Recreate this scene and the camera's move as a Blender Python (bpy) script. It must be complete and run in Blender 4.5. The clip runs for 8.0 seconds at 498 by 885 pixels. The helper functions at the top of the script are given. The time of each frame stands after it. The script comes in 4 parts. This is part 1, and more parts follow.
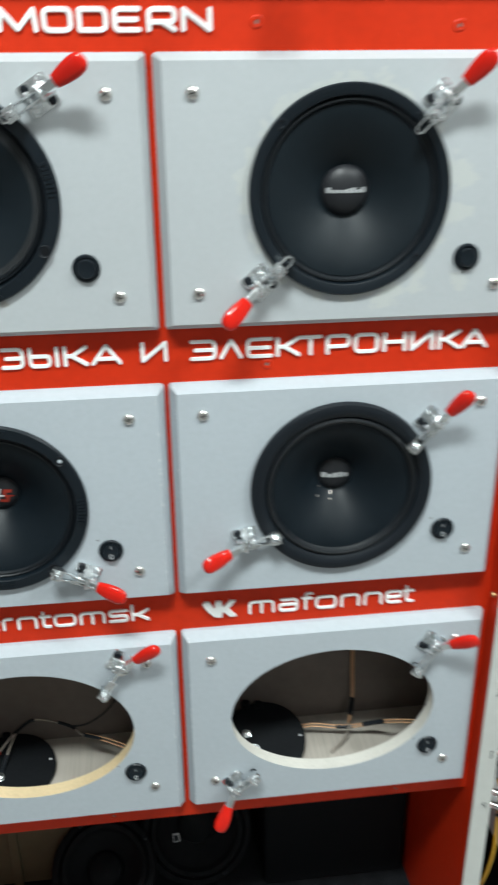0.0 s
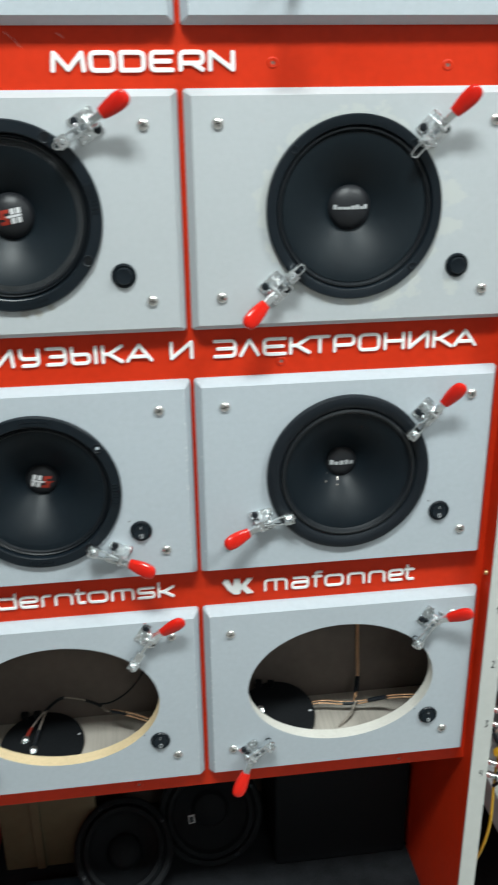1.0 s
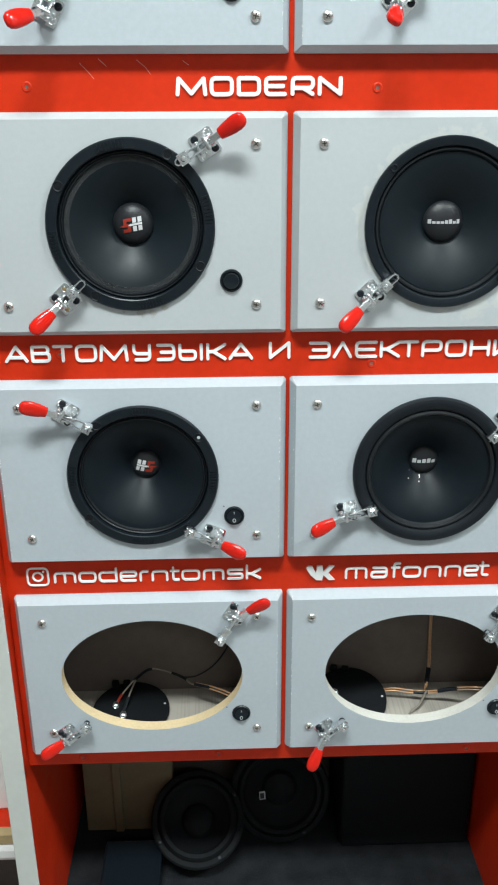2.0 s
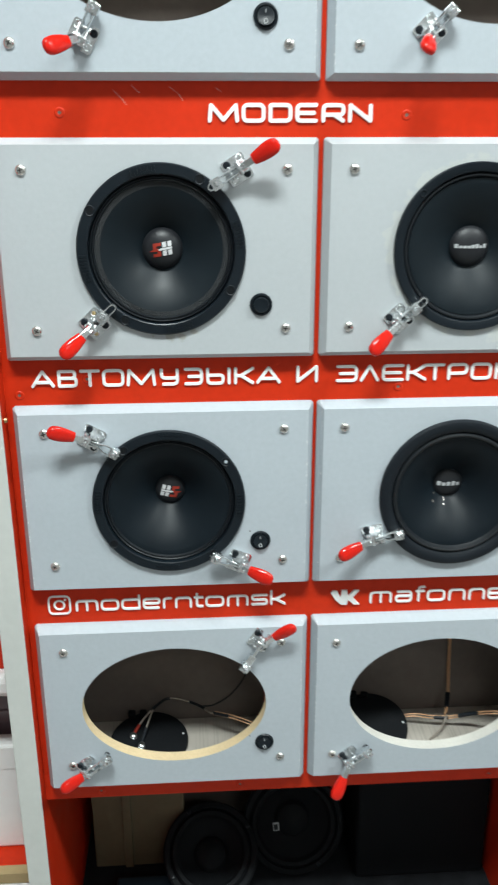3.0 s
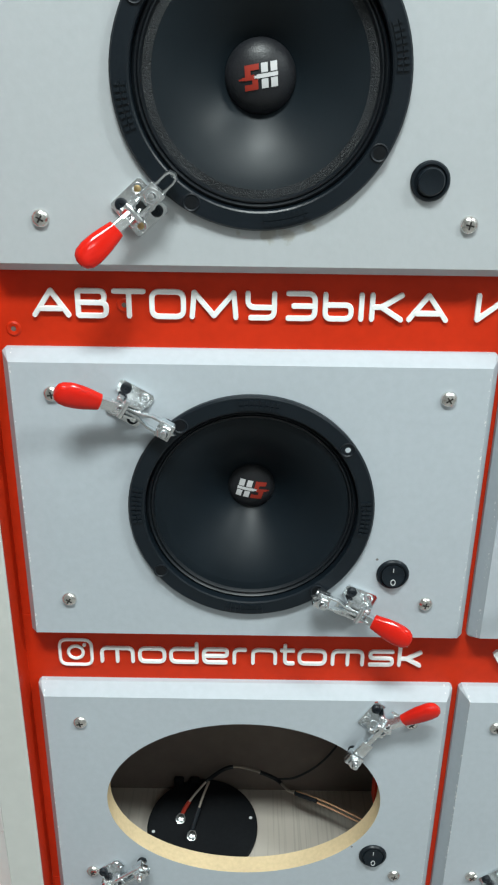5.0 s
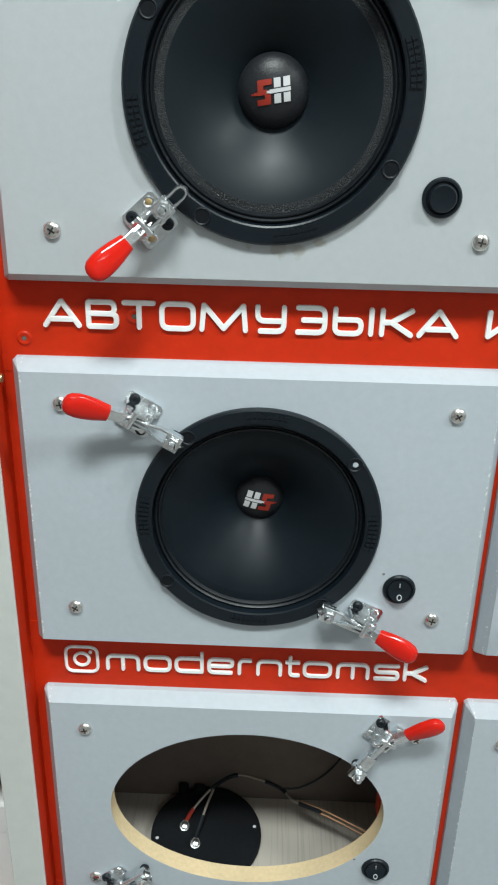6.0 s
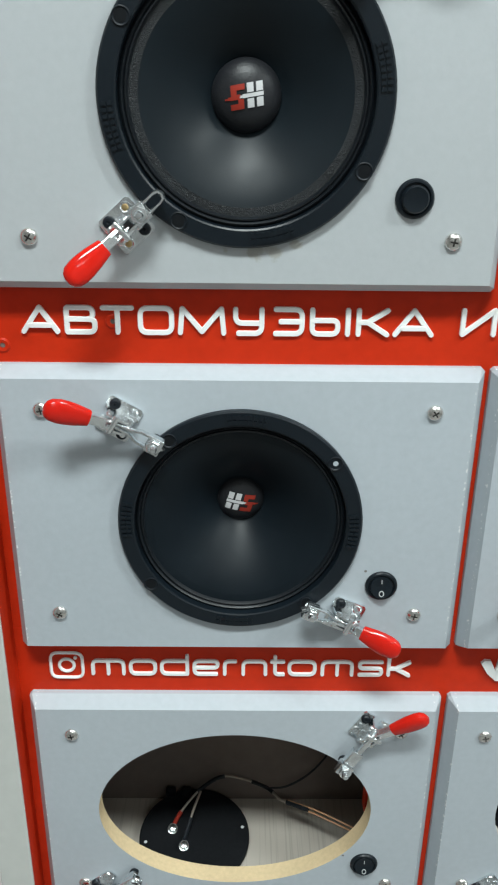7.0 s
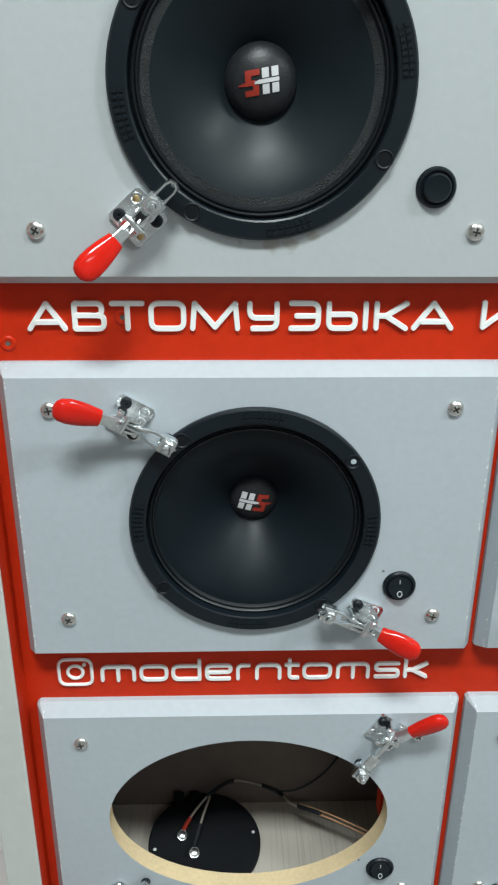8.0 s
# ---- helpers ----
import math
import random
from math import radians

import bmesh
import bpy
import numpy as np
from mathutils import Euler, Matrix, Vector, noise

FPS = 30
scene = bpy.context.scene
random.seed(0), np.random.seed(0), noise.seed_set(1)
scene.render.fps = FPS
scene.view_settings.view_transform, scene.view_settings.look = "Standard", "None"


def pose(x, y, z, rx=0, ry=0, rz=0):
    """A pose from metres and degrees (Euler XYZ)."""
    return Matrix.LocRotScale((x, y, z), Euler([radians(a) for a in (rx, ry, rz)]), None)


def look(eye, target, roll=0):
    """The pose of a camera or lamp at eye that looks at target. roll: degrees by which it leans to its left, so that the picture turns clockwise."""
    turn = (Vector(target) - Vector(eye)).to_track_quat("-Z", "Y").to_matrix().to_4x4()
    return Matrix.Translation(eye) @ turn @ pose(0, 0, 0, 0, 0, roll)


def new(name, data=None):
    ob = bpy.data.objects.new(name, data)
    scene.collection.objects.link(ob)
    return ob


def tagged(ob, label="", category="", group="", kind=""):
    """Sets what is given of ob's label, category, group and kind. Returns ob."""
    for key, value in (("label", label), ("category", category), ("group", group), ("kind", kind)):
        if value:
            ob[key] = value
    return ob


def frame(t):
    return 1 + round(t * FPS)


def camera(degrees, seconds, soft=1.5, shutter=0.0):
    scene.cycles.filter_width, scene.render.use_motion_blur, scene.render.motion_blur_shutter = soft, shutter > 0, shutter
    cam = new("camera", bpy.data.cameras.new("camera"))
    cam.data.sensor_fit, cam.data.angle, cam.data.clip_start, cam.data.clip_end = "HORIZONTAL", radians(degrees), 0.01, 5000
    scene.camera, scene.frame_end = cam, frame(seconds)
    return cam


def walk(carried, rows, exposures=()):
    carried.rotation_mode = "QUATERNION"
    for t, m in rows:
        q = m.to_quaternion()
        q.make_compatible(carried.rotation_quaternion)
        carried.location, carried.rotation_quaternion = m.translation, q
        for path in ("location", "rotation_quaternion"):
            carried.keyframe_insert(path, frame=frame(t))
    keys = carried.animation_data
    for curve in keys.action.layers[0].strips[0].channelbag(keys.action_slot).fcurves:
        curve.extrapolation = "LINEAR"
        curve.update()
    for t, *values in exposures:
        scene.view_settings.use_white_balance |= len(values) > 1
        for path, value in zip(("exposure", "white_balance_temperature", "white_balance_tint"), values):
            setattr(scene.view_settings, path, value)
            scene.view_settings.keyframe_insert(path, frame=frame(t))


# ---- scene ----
cam = camera(33.3, 8.0, soft=2.1, shutter=0.5)
PATH = [
    (0, (-0.001, 0.069, 1.483), (0.208, 1.89, 0.682), -0.6),
    (0.3, (0.022, 0.008, 1.486), (0.310, 1.829, 0.713), -0.9),
    (0.5, (0.015, -0.009, 1.485), (0.324, 1.811, 0.715), -0.9),
    (1, (-0.037, -0.029, 1.482), (0.191, 1.816, 0.745), -0.8),
    (1.5, (-0.071, -0.067, 1.492), (0.031, 1.785, 0.743), -0.3),
    (1.7, (-0.062, -0.085, 1.496), (-0.019, 1.774, 0.76), -0.4),
    (2.8, (-0.111, -0.101, 1.501), (0.024, 1.758, 0.776), 0.2),
    (3, (-0.124, -0.09, 1.494), (-0.004, 1.791, 0.825), -0.1),
    (3.3, (-0.126, -0.002, 1.473), (-0.056, 1.871, 0.775), -0.1),
    (3.5, (-0.126, 0.079, 1.437), (-0.046, 1.934, 0.694), -0.3),
    (4, (-0.148, 0.205, 1.403), (-0.097, 2.05, 0.632), -0.7),
    (4.5, (-0.164, 0.256, 1.389), (-0.168, 2.087, 0.585), 0.3),
    (5, (-0.161, 0.263, 1.392), (-0.162, 2.096, 0.593), 0.8),
    (5.2, (-0.151, 0.264, 1.401), (-0.202, 2.094, 0.596), 1.2),
    (6.5, (-0.157, 0.267, 1.4), (-0.184, 2.102, 0.603), 1.3),
    (7, (-0.159, 0.262, 1.401), (-0.14, 2.098, 0.608), 0.7),
    (7.5, (-0.171, 0.277, 1.396), (-0.104, 2.114, 0.607), 0.4),
    (8, (-0.179, 0.279, 1.396), (-0.123, 2.11, 0.593), 0.4),
]
EXPOSURES = [(0.0, 0.06), (0.5, 0.0), (1.5, 0.12), (3.0, 0.14), (4.0, 0.05), (5.0, 0.05), (6.5, -0.05), (8.0, -0.08)]
walk(cam, [(t, look(eye, target, roll)) for t, eye, target, roll in PATH], EXPOSURES)

# ---- world, light ----
world = bpy.data.worlds.new("world")
scene.world = world
world.use_nodes = True
world.node_tree.nodes["Background"].inputs[0].default_value = (0.8, 0.9, 1.0, 1)
world.node_tree.nodes["Background"].inputs[1].default_value = 0.05
# first lamp follows from the shadows; the other two are unseen, added as fill
LAMPS = [(-0.20, -0.40, 1.60), (1.80, -0.36, 1.30), (0.60, -2.30, 0.22)]    # place and share of the light
LAMP_WATTS = 44.0


# ---- materials ----
def material(name, colour, rough=0.5, metal=0.0, vary=0.06, grain=60.0, bump=0.05, coat=0.0, blot=6.0, emit=0.0, spec=0.5, specks=False):
    """Principled surface with fine grain and broad blotches in metres."""
    m = bpy.data.materials.new(name)
    m.use_nodes = True
    nt = m.node_tree
    p = nt.nodes["Principled BSDF"]
    tc = nt.nodes.new("ShaderNodeTexCoord")
    fine = nt.nodes.new("ShaderNodeTexNoise")
    fine.inputs["Scale"].default_value, fine.inputs["Detail"].default_value = grain, 4
    broad = nt.nodes.new("ShaderNodeTexNoise")
    broad.inputs["Scale"].default_value, broad.inputs["Detail"].default_value = blot, 3
    for n in (fine, broad):
        nt.links.new(tc.outputs["Object"], n.inputs["Vector"])
    add = nt.nodes.new("ShaderNodeMath")
    add.operation = "ADD"
    nt.links.new(fine.outputs["Fac"], add.inputs[0])
    nt.links.new(broad.outputs["Fac"], add.inputs[1])
    ramp = nt.nodes.new("ShaderNodeMapRange")
    ramp.inputs["From Min"].default_value, ramp.inputs["From Max"].default_value = 0.6, 1.4
    ramp.inputs["To Min"].default_value, ramp.inputs["To Max"].default_value = 1 - vary, 1 + vary
    nt.links.new(add.outputs[0], ramp.inputs["Value"])
    mul = nt.nodes.new("ShaderNodeVectorMath")
    mul.operation = "SCALE"
    mul.inputs[0].default_value = colour
    nt.links.new(ramp.outputs[0], mul.inputs["Scale"])
    nt.links.new(mul.outputs[0], p.inputs["Base Color"])
    if specks:
        # sparse dark specks and pin-pricks in the paint
        vo = nt.nodes.new("ShaderNodeTexVoronoi")
        vo.inputs["Scale"].default_value = 42
        nt.links.new(tc.outputs["Object"], vo.inputs["Vector"])
        near = nt.nodes.new("ShaderNodeMath")
        near.operation, near.inputs[1].default_value = "LESS_THAN", 0.045
        nt.links.new(vo.outputs["Distance"], near.inputs[0])
        sep = nt.nodes.new("ShaderNodeSeparateColor")
        nt.links.new(vo.outputs["Color"], sep.inputs[0])
        few = nt.nodes.new("ShaderNodeMath")
        few.operation, few.inputs[1].default_value = "GREATER_THAN", 0.86
        nt.links.new(sep.outputs[0], few.inputs[0])
        both = nt.nodes.new("ShaderNodeMath")
        both.operation = "MULTIPLY"
        nt.links.new(near.outputs[0], both.inputs[0])
        nt.links.new(few.outputs[0], both.inputs[1])
        smut = nt.nodes.new("ShaderNodeMix")
        smut.data_type = "RGBA"
        smut.inputs["B"].default_value = (0.16, 0.15, 0.14, 1)
        nt.links.new(mul.outputs[0], smut.inputs["A"])
        nt.links.new(both.outputs[0], smut.inputs["Factor"])
        # chipped paint along the upright edges of a panel
        axes = nt.nodes.new("ShaderNodeSeparateXYZ")
        nt.links.new(tc.outputs["Object"], axes.inputs[0])
        side = nt.nodes.new("ShaderNodeMath")
        side.operation = "ABSOLUTE"
        nt.links.new(axes.outputs[0], side.inputs[0])
        rim = nt.nodes.new("ShaderNodeMath")
        rim.operation = "COMPARE"
        rim.inputs[1].default_value, rim.inputs[2].default_value = 0.1579, 0.0006
        nt.links.new(side.outputs[0], rim.inputs[0])
        chips = nt.nodes.new("ShaderNodeTexNoise")
        chips.inputs["Scale"].default_value, chips.inputs["Detail"].default_value = 420, 3
        nt.links.new(tc.outputs["Object"], chips.inputs["Vector"])
        gone = nt.nodes.new("ShaderNodeMath")
        gone.operation, gone.inputs[1].default_value = "GREATER_THAN", 0.60
        nt.links.new(chips.outputs["Fac"], gone.inputs[0])
        chip = nt.nodes.new("ShaderNodeMath")
        chip.operation = "MULTIPLY"
        nt.links.new(rim.outputs[0], chip.inputs[0])
        nt.links.new(gone.outputs[0], chip.inputs[1])
        bare = nt.nodes.new("ShaderNodeMix")
        bare.data_type = "RGBA"
        bare.inputs["B"].default_value = (0.66, 0.67, 0.67, 1)
        nt.links.new(smut.outputs["Result"], bare.inputs["A"])
        nt.links.new(chip.outputs[0], bare.inputs["Factor"])
        nt.links.new(bare.outputs["Result"], p.inputs["Base Color"])
    rr = nt.nodes.new("ShaderNodeMapRange")
    rr.inputs["From Min"].default_value, rr.inputs["From Max"].default_value = 0.3, 0.7
    rr.inputs["To Min"].default_value, rr.inputs["To Max"].default_value = rough * 0.85, min(1, rough * 1.15)
    nt.links.new(broad.outputs["Fac"], rr.inputs["Value"])
    nt.links.new(rr.outputs[0], p.inputs["Roughness"])
    p.inputs["Metallic"].default_value = metal
    p.inputs["Specular IOR Level"].default_value = spec
    p.inputs["Coat Weight"].default_value = coat
    p.inputs["Coat Roughness"].default_value = 0.15
    if bump:
        b = nt.nodes.new("ShaderNodeBump")
        b.inputs["Strength"].default_value, b.inputs["Distance"].default_value = bump, 0.002
        nt.links.new(fine.outputs["Fac"], b.inputs["Height"])
        nt.links.new(b.outputs[0], p.inputs["Normal"])
    if emit:
        p.inputs["Emission Color"].default_value = (*colour, 1)
        p.inputs["Emission Strength"].default_value = emit
    m["mul"] = mul.name
    return m


GREY = material("grey_paint", (0.430, 0.472, 0.510), 0.55, vary=0.05, grain=180, bump=0.06, blot=4, spec=0.3, specks=True)
RED = material("red_paint", (0.55, 0.028, 0.006), 0.42, vary=0.10, grain=120, bump=0.06, blot=9, spec=0.18)
WHITE_EDGE = material("white_edge_band", (0.55, 0.56, 0.535), 0.45, vary=0.05, grain=90, blot=5, spec=0.3)
LETTER = material("white_acrylic", (0.86, 0.87, 0.86), 0.4, vary=0.02, bump=0.0)
WHITE = material("white_plastic", (0.82, 0.83, 0.82), 0.35, vary=0.03, bump=0.0)
RAW = material("raw_fibreboard", (0.68, 0.53, 0.32), 0.8, vary=0.12, grain=300, bump=0.15, blot=25)
PALE = material("painted_fibreboard_edge", (0.62, 0.60, 0.55), 0.7, vary=0.1, grain=300, bump=0.15, blot=25)
BLACK = material("black_plastic", (0.0056, 0.0095, 0.0138), 0.36, vary=0.15, grain=400, bump=0.05, spec=0.30)
PIT = material("black_recess", (0.009, 0.010, 0.0115), 0.6, vary=0.2, grain=300, spec=0.08)
RUBBER = material("black_rubber", (0.006, 0.009, 0.013), 0.46, vary=0.2, grain=300, bump=0.08, spec=0.28)
CONE = material("black_paper_cone", (0.0053, 0.0098, 0.0137), 0.46, vary=0.2, grain=1500, bump=0.04, blot=20, spec=0.24)
CONE_MATT = material("black_matt_cone", (0.0049, 0.0088, 0.0126), 0.45, vary=0.2, grain=1500, bump=0.03, blot=20, spec=0.19)
CLOTH = material("black_coated_paper", (0.015, 0.018, 0.021), 0.40, vary=0.7, grain=1300, bump=1.0, blot=30, spec=0.5)
ROLL = material("glossy_black_rubber", (0.005, 0.0072, 0.0100), 0.40, vary=0.2, grain=300, bump=0.04, spec=0.5)
CAP = material("black_dust_cap", (0.014, 0.015, 0.018), 0.42, vary=0.15, grain=900, bump=0.12, blot=30, spec=0.35)
ZINC = material("zinc_steel", (0.80, 0.83, 0.845), 0.23, 1.0, vary=0.25, grain=200, bump=0.06, blot=60)
NICKEL = material("nickel_screw", (0.80, 0.78, 0.75), 0.24, 1.0, vary=0.15, grain=300, bump=0.03, blot=90)
BRASS = material("brass_hole", (0.55, 0.40, 0.20), 0.4, 1.0, vary=0.1)
GRIP = material("red_vinyl_grip", (0.60, 0.013, 0.006), 0.13, vary=0.05, grain=150, bump=0.02, spec=0.35)
SLOT = material("dark_slot", (0.030, 0.028, 0.026), 0.5, 0.5, vary=0.1)
MARK_WHITE = material("white_print", (0.55, 0.55, 0.56), 0.5, vary=0.05, bump=0, spec=0.3)
FAINT = material("dull_grey_print", (0.42, 0.43, 0.44), 0.5, vary=0.1, bump=0, spec=0.3)
MARK_RED = material("red_print", (0.29, 0.026, 0.014), 0.5, vary=0.05, bump=0, spec=0.3)
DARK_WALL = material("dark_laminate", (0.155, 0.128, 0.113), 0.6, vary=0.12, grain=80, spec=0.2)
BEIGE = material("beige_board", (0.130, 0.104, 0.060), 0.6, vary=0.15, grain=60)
CARPET = material("black_carpet", (0.020, 0.022, 0.025), 0.95, vary=0.6, grain=900, bump=1.0, blot=30, spec=0.08)
COPPER = material("clear_copper_wire", (0.62, 0.36, 0.20), 0.3, 0.4, vary=0.15, grain=300, coat=0.6)
SILVER_WIRE = material("clear_silver_wire", (0.42, 0.37, 0.32), 0.3, 0.4, vary=0.15, grain=300, coat=0.6)
YELLOW = material("yellow_cable", (0.55, 0.33, 0.02), 0.4, vary=0.1)
BLUE = material("blue_plug", (0.010, 0.022, 0.10), 0.4)
PURPLE = material("grey_violet_cable", (0.09, 0.075, 0.09), 0.5)
ROOM = material("room_wall_paint", (0.40, 0.40, 0.395), 0.8, vary=0.05, grain=50)
CEIL = material("ceiling_paint", (0.80, 0.80, 0.79), 0.85, vary=0.03, grain=40)
FLOOR = material("grey_floor_tile", (0.24, 0.235, 0.225), 0.5, vary=0.15, grain=40)
GLASSY = material("grey_translucent_bin", (0.80, 0.86, 0.88), 0.25, vary=0.25, grain=12, blot=5, coat=0.4)
MAROON = material("dark_maroon_case", (0.125, 0.085, 0.095), 0.3, vary=0.15, coat=0.3)
TAN = material("tan_shelf_edge", (0.42, 0.32, 0.16), 0.5, vary=0.1)
LAMP_FACE = material("lamp_diffuser", (1.0, 0.98, 0.95), 0.5, vary=0.0, bump=0, emit=5.0)


def laminate(name, colour, line):
    """Pale wood-grain laminate: fine streaks along y."""
    m = material(name, colour, 0.5, vary=0.05, grain=80, bump=0.03)
    nt = m.node_tree
    p = nt.nodes["Principled BSDF"]
    tc = nt.nodes.new("ShaderNodeTexCoord")
    mp = nt.nodes.new("ShaderNodeMapping")
    mp.inputs["Scale"].default_value = (430, 5, 30)
    nz = nt.nodes.new("ShaderNodeTexNoise")
    nz.inputs["Scale"].default_value, nz.inputs["Detail"].default_value = 1.0, 3
    mix = nt.nodes.new("ShaderNodeMix")
    mix.data_type = "RGBA"
    mix.inputs["A"].default_value, mix.inputs["B"].default_value = (*line, 1), (*colour, 1)
    mr = nt.nodes.new("ShaderNodeMapRange")
    mr.inputs["From Min"].default_value, mr.inputs["From Max"].default_value = 0.38, 0.46
    nt.links.new(tc.outputs["Object"], mp.inputs["Vector"])
    nt.links.new(mp.outputs[0], nz.inputs["Vector"])
    nt.links.new(nz.outputs["Fac"], mr.inputs["Value"])
    nt.links.new(mr.outputs[0], mix.inputs["Factor"])
    nt.links.new(mix.outputs["Result"], p.inputs["Base Color"])
    return m


LAMINATE = laminate("pale_ash_laminate", (0.46, 0.42, 0.37), (0.395, 0.36, 0.315))


def smeared(name, cx, cz, r0, r1, tone, patches=()):
    """Grey paint with whitish filler smears in a ragged ring about (cx, cz)."""
    m = material(name, (0.436, 0.461, 0.479), 0.55, vary=0.035, grain=180, bump=0.06, blot=4, spec=0.3)
    nt = m.node_tree
    p = nt.nodes["Principled BSDF"]
    mul = nt.nodes[m["mul"]]
    geo = nt.nodes.new("ShaderNodeNewGeometry")
    sub = nt.nodes.new("ShaderNodeVectorMath")
    sub.operation = "SUBTRACT"
    sub.inputs[1].default_value = (cx, FACE, cz)
    ln = nt.nodes.new("ShaderNodeVectorMath")
    ln.operation = "LENGTH"
    nt.links.new(geo.outputs["Position"], sub.inputs[0])
    nt.links.new(sub.outputs[0], ln.inputs[0])
    fall = nt.nodes.new("ShaderNodeMapRange")
    fall.inputs["From Min"].default_value, fall.inputs["From Max"].default_value = r0, r1
    fall.inputs["To Min"].default_value, fall.inputs["To Max"].default_value = 0.22, -0.25
    nt.links.new(ln.outputs["Value"], fall.inputs["Value"])
    reach = fall
    for px, pz, pr in patches:
        away = nt.nodes.new("ShaderNodeVectorMath")
        away.operation = "DISTANCE"
        away.inputs[1].default_value = (px, FACE, pz)
        nt.links.new(geo.outputs["Position"], away.inputs[0])
        spot = nt.nodes.new("ShaderNodeMapRange")
        spot.inputs["From Min"].default_value, spot.inputs["From Max"].default_value = 0.0, pr
        spot.inputs["To Min"].default_value, spot.inputs["To Max"].default_value = 0.25, -0.25
        nt.links.new(away.outputs["Value"], spot.inputs["Value"])
        most = nt.nodes.new("ShaderNodeMath")
        most.operation = "MAXIMUM"
        nt.links.new(reach.outputs[0], most.inputs[0])
        nt.links.new(spot.outputs[0], most.inputs[1])
        reach = most
    nz = nt.nodes.new("ShaderNodeTexNoise")
    nz.inputs["Scale"].default_value, nz.inputs["Detail"].default_value = 80, 9
    nt.links.new(geo.outputs["Position"], nz.inputs["Vector"])
    s = nt.nodes.new("ShaderNodeMath")
    s.operation = "ADD"
    nt.links.new(reach.outputs[0], s.inputs[0])
    nt.links.new(nz.outputs["Fac"], s.inputs[1])
    edge = nt.nodes.new("ShaderNodeMapRange")
    edge.inputs["From Min"].default_value, edge.inputs["From Max"].default_value = 0.51, 0.60
    nt.links.new(s.outputs[0], edge.inputs["Value"])
    mix = nt.nodes.new("ShaderNodeMix")
    mix.data_type = "RGBA"
    mix.inputs["B"].default_value = (*tone, 1)
    nt.links.new(mul.outputs[0], mix.inputs["A"])
    nt.links.new(edge.outputs[0], mix.inputs["Factor"])
    nt.links.new(mix.outputs["Result"], p.inputs["Base Color"])
    return m


# ---- mesh helpers ----
FACE, BOARD = 0.781, 0.797      # front of the grey panels, front of the red boards


def part(name, bm, mat, parent=None, label="", smooth=False):
    """Links a bmesh, given in the world's place or its parent's own, as one mesh object."""
    me = bpy.data.meshes.new(name)
    bmesh.ops.recalc_face_normals(bm, faces=bm.faces)
    bm.to_mesh(me)
    bm.free()
    me.materials.append(mat)
    if smooth:
        me.shade_smooth()
        me.set_sharp_from_angle(angle=radians(32))
    ob = new(name, me)
    if parent:
        ob.parent = parent
        ob.matrix_parent_inverse = parent.matrix_world.inverted() if parent.type != "EMPTY" else Matrix()
    return tagged(ob, label) if label else ob


def local(bm, parent):
    """Shifts a mesh drawn in the world's place into the parent's own frame."""
    bm.transform(parent.matrix_basis.inverted())
    return bm


def thing(name, m, label, category, group="", kind=""):
    ob = new(name)
    ob.empty_display_size = 0.02
    ob.matrix_basis = m
    return tagged(ob, label, category, group, kind)


def sub(name, bm, mat, owner, label="", smooth=False):
    """A piece one level deeper, in the same frame as its owner's."""
    me = bpy.data.meshes.new(name)
    bmesh.ops.recalc_face_normals(bm, faces=bm.faces)
    bm.to_mesh(me)
    bm.free()
    me.materials.append(mat)
    if smooth:
        me.shade_smooth()
        me.set_sharp_from_angle(angle=radians(32))
    ob = new(name, me)
    ob.parent = owner
    return tagged(ob, label) if label else ob


def box(x0, x1, y0, y1, z0, z1, bevel=0.0, bm=None):
    b = bmesh.new()
    bmesh.ops.create_cube(b, size=1)
    b.transform(Matrix.Translation(((x0 + x1) / 2, (y0 + y1) / 2, (z0 + z1) / 2)) @ Matrix.Diagonal((abs(x1 - x0), abs(y1 - y0), abs(z1 - z0), 1)))
    if bevel:
        bmesh.ops.bevel(b, geom=b.edges[:], offset=bevel, segments=2, profile=0.5, affect="EDGES")
    if bm is None:
        return b
    me = bpy.data.meshes.new("tmp")
    b.to_mesh(me)
    b.free()
    bm.from_mesh(me)
    bpy.data.meshes.remove(me)
    return bm


def lathe(profile, n=72):
    """Turns (radius, height) points about the local z axis."""
    bm = bmesh.new()
    rings = []
    for r, h in profile:
        if r < 1e-6:
            rings.append([bm.verts.new((0, 0, h))])
        else:
            rings.append([bm.verts.new((r * math.cos(2 * math.pi * i / n), r * math.sin(2 * math.pi * i / n), h)) for i in range(n)])
    for a, b in zip(rings, rings[1:]):
        for i in range(n):
            k = (i + 1) % n
            if len(a) == 1 and len(b) == 1:
                continue
            if len(a) == 1:
                bm.faces.new((a[0], b[i], b[k]))
            elif len(b) == 1:
                bm.faces.new((a[i], a[k], b[0]))
            else:
                bm.faces.new((a[i], a[k], b[k], b[i]))
    return bm


def prism(outline, h0, h1, bevel=0.0):
    """A flat outline (x, y) raised from h0 to h1."""
    bm = bmesh.new()
    f = bm.faces.new([bm.verts.new((x, y, h0)) for x, y in outline])
    up = bmesh.ops.extrude_face_region(bm, geom=[f])
    bmesh.ops.translate(bm, verts=[v for v in up["geom"] if isinstance(v, bmesh.types.BMVert)], vec=(0, 0, h1 - h0))
    if bevel:
        bmesh.ops.bevel(bm, geom=bm.edges[:], offset=bevel, segments=1, affect="EDGES")
    return bm


